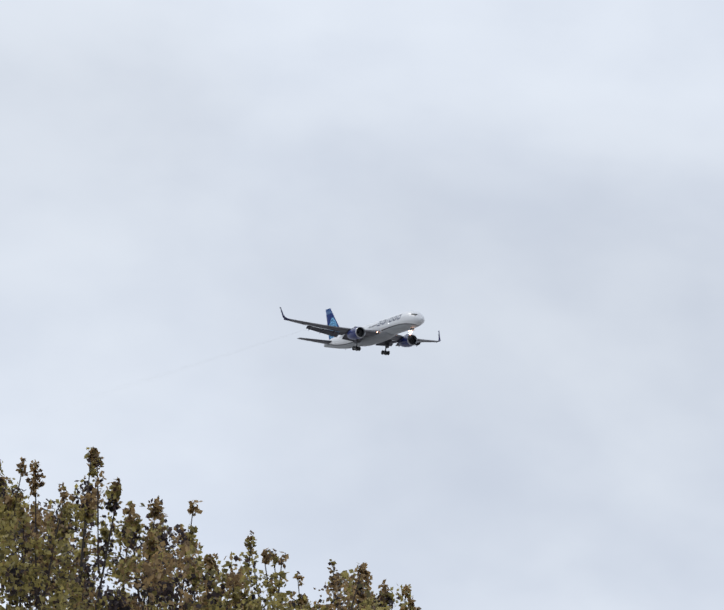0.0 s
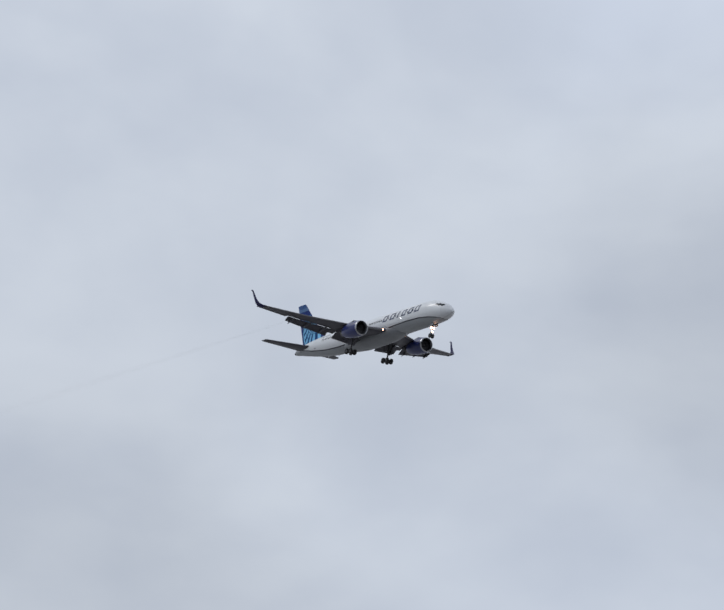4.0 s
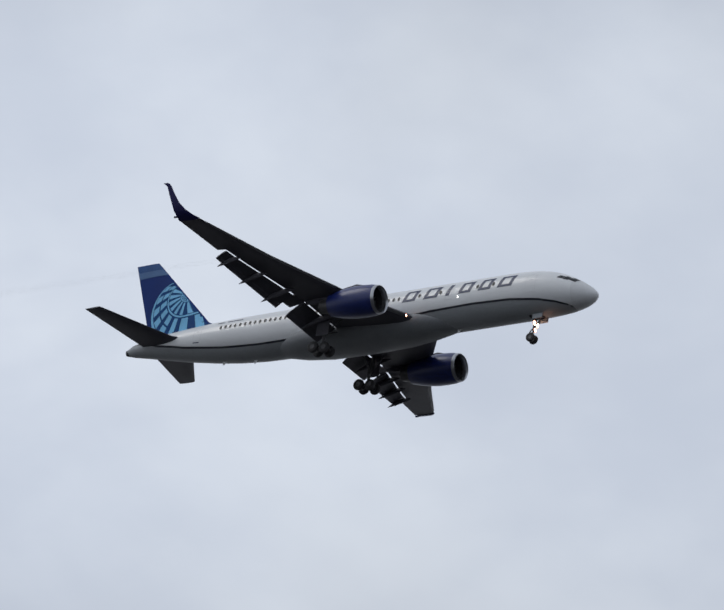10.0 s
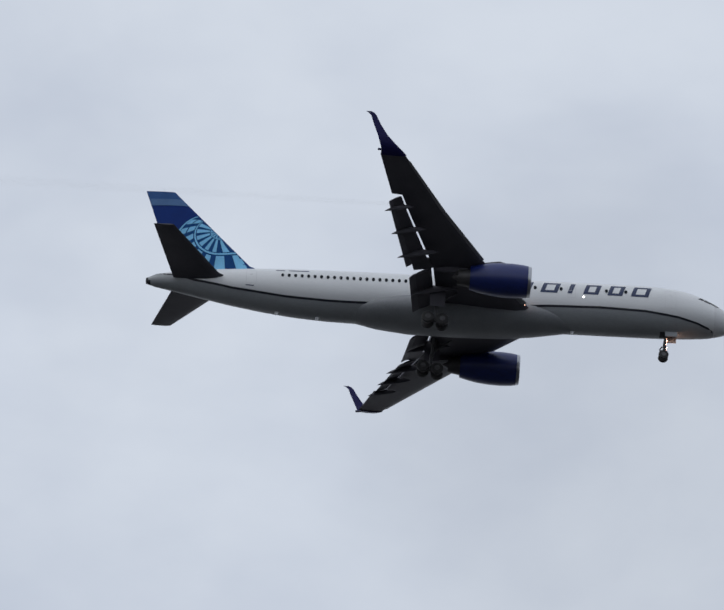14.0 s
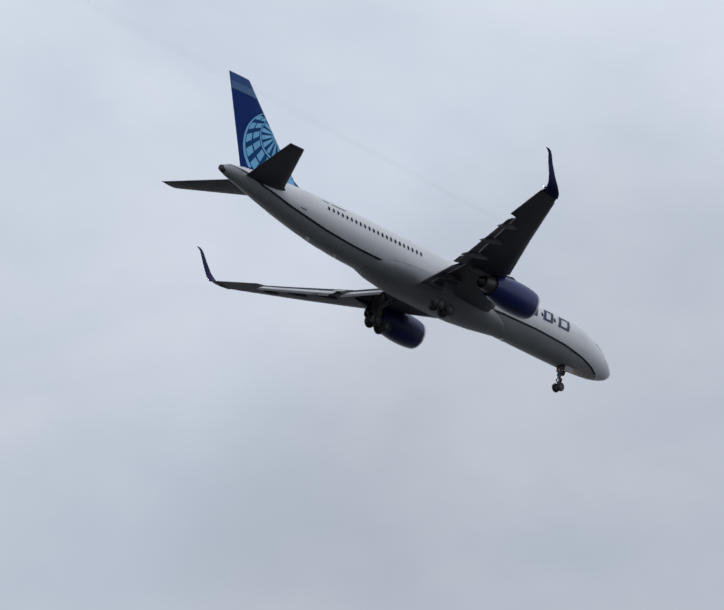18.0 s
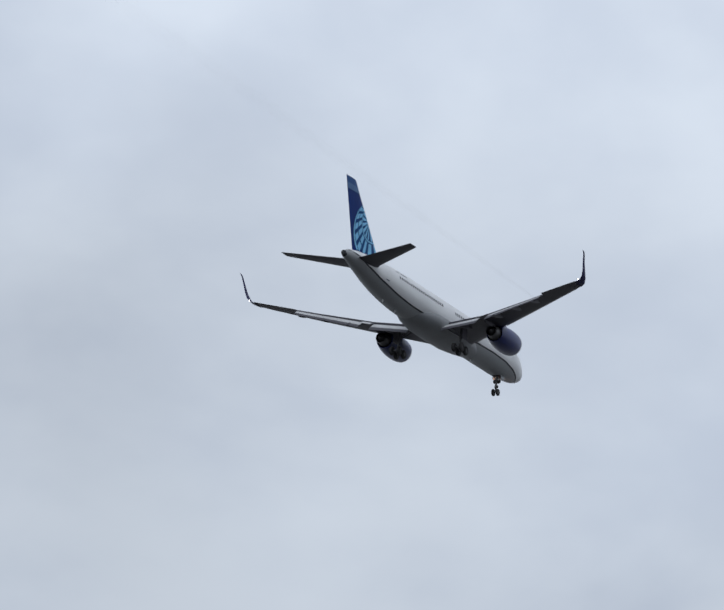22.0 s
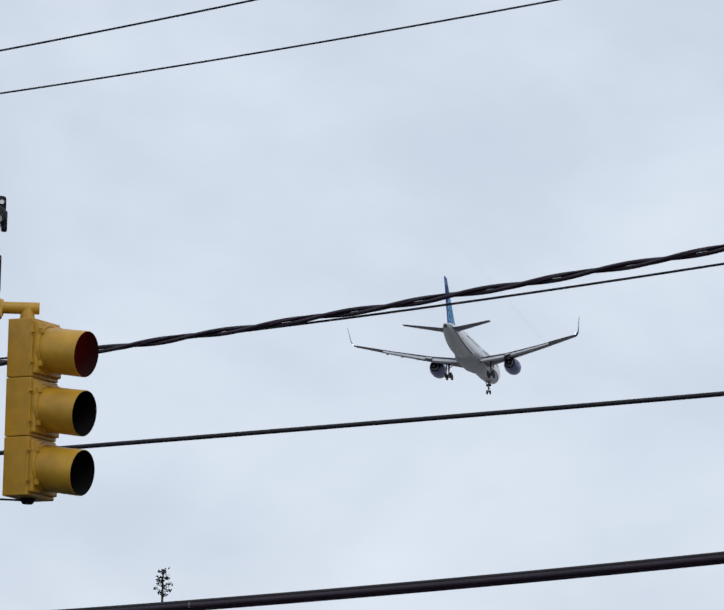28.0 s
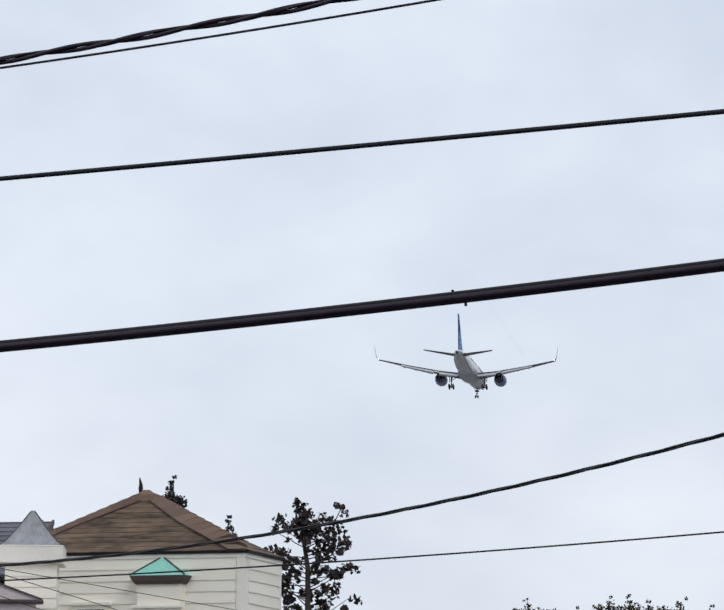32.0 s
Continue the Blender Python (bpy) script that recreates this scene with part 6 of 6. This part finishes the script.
def build_sparse_tree(name, az, dist, r, top, width, label, seed, mats, shares, shoots=14, leaf=0.09, low=0.45, clump=(0.08, 0.15), leaves=(40, 80), tufts=2, second=None, lean=0.01, droop=0.2):
    """An airy tree: a straight stem with side limbs that end in separate dark clumps."""
    t = thing(name, facing(az, dist, 0) @ Matrix.Translation((r, 0, 0)), label, "tree", "trees behind the houses")
    rng = np.random.default_rng(seed)
    wood = [limb([(0, 0, 0), (0.05, 0, top * 0.4), (0, 0, top * 0.88), (lean, 0, top * 0.985)], 0.15, 0.015, 9)]
    centres, spreads, counts = [], [], []

    def tuft(c, w):
        centres.append(c)
        spreads.append((w * 1.15, w * 1.15, w * 0.8))
        counts.append(int(rng.integers(*leaves) * (w / clump[1]) ** 1.5 + 6))

    for k in range(shoots):
        u = (k + rng.uniform(0.1, 0.9)) / shoots
        z0 = top * (low + (0.955 - low) * u)
        side = math.pi * (k % 2) + rng.normal(0, 0.55)
        reach = width * 0.5 * rng.uniform(0.3, 1.0) * (1 - 0.3 * u)
        e = np.array([math.cos(side) * reach, math.sin(side) * reach, min(top, z0 + reach * rng.uniform(0.05, 0.6))])
        P = wiggle((0, 0, z0), e, 6, 0.03, rng)
        wood.append(limb(P, 0.016, 0.006, 5))
        for q in range(tufts):
            tuft(e + rng.normal(0, 0.09, 3) * min(1, width), rng.uniform(*clump))
            tuft(P[int(rng.integers(2, 5))] + rng.normal(0, 0.05, 3), rng.uniform(*clump) * 0.6)
    if second:
        # a second leader that leans away from the stem
        foot, head = np.array([0, 0, top * 0.86]), np.array([second, 0.1, top * 0.980])
        wood.append(limb(wiggle(foot, head, 7, 0.03, rng), 0.03, 0.010, 6))
        for q in range(11):
            c = foot + (head - foot) * (1.02 - 0.085 * q)
            tuft(c + rng.normal(0, 0.07, 3), rng.uniform(*clump) * 0.8)
    for q in range(5 if abs(lean) < 0.1 else 14):
        u = q if abs(lean) < 0.1 else q * 0.4
        tuft((lean * (1 - 0.2 * u) + rng.normal(0, 0.05 if q < 5 else 0.12), rng.normal(0, 0.05), top - 0.08 - 0.13 * u), clump[0] * (0.6 + 0.25 * u))
    v, f = merge_data(wood)
    mesh_ob("trunk", v, f, BARK, t, "thin dark trunk and limbs", True)
    leaf_mesh("crown", leaf_cloud(centres, spreads, counts, leaf, seed + 1, droop), mats, t, "separate dark leaf clumps", shares)


def build_conifer(az, dist, top, label, seed):
    """Straight stem; boughs that sag and lift at the tip, with tufts of needles on their outer part."""
    t = thing("conifer", facing(az, dist, 0), label, "tree", "trees behind the houses")
    rng = np.random.default_rng(seed)
    wood = [tube_data(np.array([(0, 0, 0), (0, 0, top * 0.5), (0, 0, top - 3), (0, 0, top - 1.2), (0, 0, top)]), np.array([0.2, 0.14, 0.075, 0.036, 0.016]), 9)]
    centres, spreads, counts = [], [], []

    def tuft(c, w, n):
        centres.append(c)
        spreads.append((w * 1.2, w * 1.2, w * 0.85))
        counts.append(int(n))

    def bough(depth, reach, turn, drop, lift, rich):
        root = np.array([0, 0, top - depth + drop])
        e = np.array([math.cos(turn) * reach, math.sin(turn) * reach, top - depth])
        u = np.linspace(0, 1, 8)[:, None]
        P = root + (e - root) * u
        P[:, 2] -= (np.sin(u[:, 0] * math.pi) * lift)
        P[1:-1] += rng.normal(0, 0.014, (6, 3))
        wood.append(limb(P, 0.010 + 0.008 * reach, 0.006, 5))
        for k in range(int(rich * (3 + reach * 13))):
            q = 1.02 - 0.75 * rng.random() ** 1.3
            c = np.array([np.interp(q, u[:, 0], P[:, m]) for m in range(3)])
            side = rng.normal(0, 0.05 + 0.05 * reach, 3)
            side[2] = abs(side[2]) * 0.8 - 0.05
            if k % 4 == 0:
                wood.append(limb([c, c + side], 0.006, 0.004, 4))
            tuft(c + side, rng.uniform(0.022, 0.050), rng.integers(9, 18))

    # the tuft at the very top, above a bare length of stem
    for k in range(17):
        d = 0.04 + 0.55 * (k / 16) ** 0.85
        a, r = k * 2.4, (0.05 + 0.42 * d if d < 0.42 else 0.16) * rng.uniform(0.5, 1.25)
        e = np.array([math.cos(a) * r, math.sin(a) * r, top - d + 0.03])
        wood.append(limb([(0, 0, top - d - 0.02), e], 0.010, 0.006, 4))
        tuft(e, rng.uniform(0.020, 0.034), rng.integers(7, 13))
        if k % 3 == 0:
            tuft((0, 0, top - d), 0.02, 8)
    # boughs of the open upper crown: depth below the top, reach, turn, drop from the root, sag
    for depth, reach, turn, drop, lift in ((1.04, 0.70, 3.05, 0.10, 0.12), (1.02, 0.34, 0.2, 0.06, 0.05), (1.18, 0.62, 2.7, -0.05, 0.08),
                                           (1.30, 0.64, 0.15, -0.05, 0.10), (1.40, 1.05, -0.2, -0.22, 0.10), (1.48, 0.60, 3.4, 0.0, 0.10),
                                           (1.62, 0.86, 3.1, 0.05, 0.14), (1.72, 0.92, 0.3, -0.10, 0.12), (1.90, 0.84, -0.3, -0.05, 0.14), (2.02, 0.72, 0.1, 0.15, 0.06)):
        bough(depth, reach, turn, drop, lift, 1.15)
    for k in range(8):
        bough(rng.uniform(1.15, 1.9), rng.uniform(0.25, 0.7), rng.uniform(0, 6.28), rng.uniform(-0.1, 0.1), 0.08, 0.7)
    # the close dark lower crown
    d = 2.05
    while top - d > 4.0:
        span = min(0.72 + 0.98 * (d - 2.05), 2.05)
        for k in range(9):
            bough(d + rng.uniform(-0.1, 0.1), span * rng.uniform(0.6, 1.08), rng.uniform(0, 6.28), rng.uniform(-0.12, 0.12), 0.12, 1.0 if d < 4.5 else 0.6)
        if d < 5:
            for k in range(9):
                a, r = rng.uniform(0, 6.28), span * 0.55 * math.sqrt(rng.random())
                tuft((math.cos(a) * r, math.sin(a) * r, top - d + rng.normal(0, 0.08)), rng.uniform(0.05, 0.10), 22)
        d += 0.22 if d < 4.5 else 0.5
    for k in range(14):
        tuft((rng.normal(0, 0.16), rng.normal(0, 0.16), top - rng.uniform(1.42, 1.78)), rng.uniform(0.04, 0.075), 24)
    v, f = merge_data(wood)
    mesh_ob("trunk", v, f, BARK, t, "straight dark trunk with sagging boughs", True)
    leaf_mesh("crown", leaf_cloud(centres, spreads, counts, 0.062, seed + 1, 0.0), [NEEDLE, LEAFDARK], t, "ragged dark tufts of needles", (0.78, 0.22))


def build_far_trees():
    for k, (r, top, w) in enumerate(((7.95, 11.0, 0.9), (8.6, 10.85, 0.6), (9.3, 10.98, 0.6), (9.75, 11.1, 0.7), (10.3, 11.18, 1.0), (10.8, 11.15, 0.7), (11.35, 11.08, 0.9), (12.1, 11.0, 0.7), (13.1, 10.95, 0.9))):
        build_sparse_tree("far_tree", HOUSE_AZ, 131 + k % 3, r + 0.4, top + 0.03, w, "distant tree top with grey-green autumn leaves", 60 + k, [LEAFOLIVE, LEAFDARK, NEEDLE], (0.12, 0.38, 0.5), 30, 0.06, 0.90, (0.05, 0.09), (40, 70), 3)


build_street_tree()
build_conifer(22.819, 130, 16.61, "tall thin dark conifer with a ragged top", 21)
build_sparse_tree("plum_tree", HOUSE_AZ, 134, 3.53, 13.45, 2.3, "airy dark plum-leaved tree beside the house", 31, [LEAFDARK, LEAFRUST, NEEDLE], (0.80, 0.0, 0.2), 56, 0.125, 0.76, (0.05, 0.085), (16, 30), 1, 0.72, -0.24, 0.7)
build_sparse_tree("slim_tree", HOUSE_AZ, 138, 0.45, 14.31, 0.38, "thin dark tree top showing over the roof", 42, [LEAFDARK, NEEDLE], (0.6, 0.4), 15, 0.08, 0.94, (0.04, 0.07), (45, 70))
build_sparse_tree("slim_tree", HOUSE_AZ, 138, 1.75, 13.40, 0.50, "thin dark tree top showing over the roof", 43, [LEAFDARK, NEEDLE], (0.6, 0.4), 10, 0.075, 0.95, (0.04, 0.065), (45, 70))
build_far_trees()


# ================= movement =================
def motions():
    walk(airliner, [
        (0.0, pose(-1184.08, 429.71, 320.32, 2.07, 1.64, 7.92)),
        (0.5, pose(-1142.61, 426.72, 316.32, 2.27, 1.46, 8.11)),
        (1.0, pose(-1101.73, 423.13, 311.49, 2.48, 1.30, 8.29)),
        (1.5, pose(-1060.87, 419.96, 306.66, 2.02, 1.31, 8.38)),
        (2.0, pose(-1018.84, 418.28, 304.20, 1.76, 1.35, 8.36)),
        (2.5, pose(-976.87, 416.67, 301.75, 1.12, 1.33, 8.28)),
        (3.0, pose(-934.94, 415.14, 299.32, 0.49, 1.31, 8.20)),
        (3.5, pose(-893.05, 413.69, 296.90, 0.21, 1.28, 8.22)),
        (4.0, pose(-830.40, 402.23, 287.33, 0.03, 1.28, 8.25)),
        (4.5, pose(-749.31, 380.50, 270.53, -0.14, 1.29, 8.29)),
        (5.0, pose(-676.13, 360.93, 255.37, -0.32, 1.29, 8.33)),
        (5.5, pose(-625.55, 352.14, 247.85, -0.50, 1.30, 8.37)),
        (6.0, pose(-591.79, 352.51, 246.72, -1.05, 1.29, 8.29)),
        (6.5, pose(-556.84, 352.34, 245.18, -1.56, 1.29, 8.29)),
        (7.0, pose(-487.65, 329.20, 227.82, -2.07, 1.28, 8.28)),
        (7.5, pose(-453.82, 328.49, 225.93, -2.78, 1.20, 8.35)),
        (8.0, pose(-420.00, 327.83, 224.05, -2.85, 1.18, 8.44)),
        (8.5, pose(-386.18, 327.23, 222.18, -2.93, 1.12, 8.61)),
        (9.0, pose(-352.37, 326.68, 220.32, -3.02, 1.06, 8.78)),
        (9.5, pose(-318.56, 326.19, 218.46, -1.88, 1.02, 9.05)),
        (10.0, pose(-284.75, 325.75, 216.62, -0.74, 0.98, 9.32)),
        (10.5, pose(-250.93, 325.36, 214.78, 0.03, 0.95, 9.45)),
        (11.0, pose(-230.52, 345.12, 226.01, 0.81, 0.93, 9.57)),
        (11.5, pose(-211.74, 375.21, 243.68, 0.47, 0.98, 9.44)),
        (12.0, pose(-183.17, 397.86, 256.26, 0.13, 1.02, 9.30)),
        (12.5, pose(-141.65, 397.64, 254.04, 0.29, 1.09, 9.15)),
        (13.0, pose(-100.10, 397.49, 251.84, 0.44, 1.15, 9.00)),
        (13.5, pose(-58.53, 397.40, 249.64, 0.07, 1.16, 8.97)),
        (14.0, pose(-16.93, 397.37, 247.46, -0.30, 1.17, 8.95)),
        (14.5, pose(24.71, 397.40, 245.28, -0.82, 1.07, 9.14)),
        (15.0, pose(66.39, 397.49, 243.11, -0.93, 1.07, 9.16)),
        (15.5, pose(108.11, 397.64, 240.95, -1.03, 1.08, 9.19)),
        (16.0, pose(149.87, 397.85, 238.80, -1.14, 1.09, 9.21)),
        (16.5, pose(191.69, 398.11, 236.66, -1.25, 1.09, 9.23)),
        (17.0, pose(233.55, 398.44, 234.53, 0.74, 1.03, 9.11)),
        (17.5, pose(257.91, 373.41, 217.69, 2.74, 0.91, 9.07)),
        (18.0, pose(286.61, 360.48, 208.07, 4.75, 0.78, 9.02)),
        (18.5, pose(309.88, 344.59, 196.91, 4.35, 0.80, 9.07)),
        (19.0, pose(331.60, 330.54, 186.95, 3.96, 0.81, 9.12)),
        (19.5, pose(366.43, 331.04, 185.22, 3.33, 0.87, 9.16)),
        (20.0, pose(401.31, 331.58, 183.49, 3.78, 0.73, 9.22)),
        (20.5, pose(436.26, 332.17, 181.77, 4.13, 0.72, 9.04)),
        (21.0, pose(471.27, 332.80, 180.06, 4.49, 0.71, 8.86)),
        (21.5, pose(506.35, 333.48, 178.35, 3.98, 0.75, 8.78)),
        (22.0, pose(541.50, 334.19, 176.65, 3.47, 0.79, 8.71)),
        (22.5, pose(576.80, 334.95, 174.73, 2.90, 0.73, 8.68)),
        (23.0, pose(612.24, 335.78, 172.46, 2.32, 0.70, 8.65)),
        (23.5, pose(647.63, 336.56, 170.84, 0.58, 0.91, 8.43)),
        (24.0, pose(682.91, 337.56, 169.61, -0.62, 1.27, 8.37)),
        (24.5, pose(718.38, 338.41, 168.46, -1.48, 1.61, 8.39)),
        (25.0, pose(753.99, 339.38, 166.89, -1.88, 1.57, 8.49)),
        (25.5, pose(789.70, 340.40, 165.32, -2.29, 1.55, 8.61)),
        (26.0, pose(825.51, 341.46, 163.74, -2.71, 1.55, 8.73)),
        (26.5, pose(861.41, 342.57, 162.16, -3.12, 1.55, 8.86)),
        (27.0, pose(897.64, 343.50, 159.81, -3.63, 1.42, 9.14)),
        (27.5, pose(933.77, 344.66, 158.09, -3.32, 1.22, 9.22)),
        (28.0, pose(969.93, 346.09, 156.31, -2.49, 1.03, 9.26)),
        (28.5, pose(1006.22, 347.40, 154.82, -0.70, 0.85, 9.34)),
        (29.0, pose(1042.77, 348.58, 152.73, 0.77, 0.92, 9.39)),
        (29.5, pose(1079.28, 349.92, 151.39, 1.35, 1.08, 9.44)),
        (30.0, pose(1115.90, 351.30, 150.06, 0.79, 1.29, 9.57)),
        (30.5, pose(1152.86, 352.07, 148.66, 0.95, 1.52, 9.70)),
        (31.0, pose(1189.64, 353.91, 147.19, 0.68, 1.43, 9.76)),
        (31.5, pose(1226.77, 355.17, 145.36, 0.57, 1.25, 9.79)),
        (32.0, pose(1263.91, 356.78, 143.73, 0.69, 1.06, 9.65)),
    ])


motions()
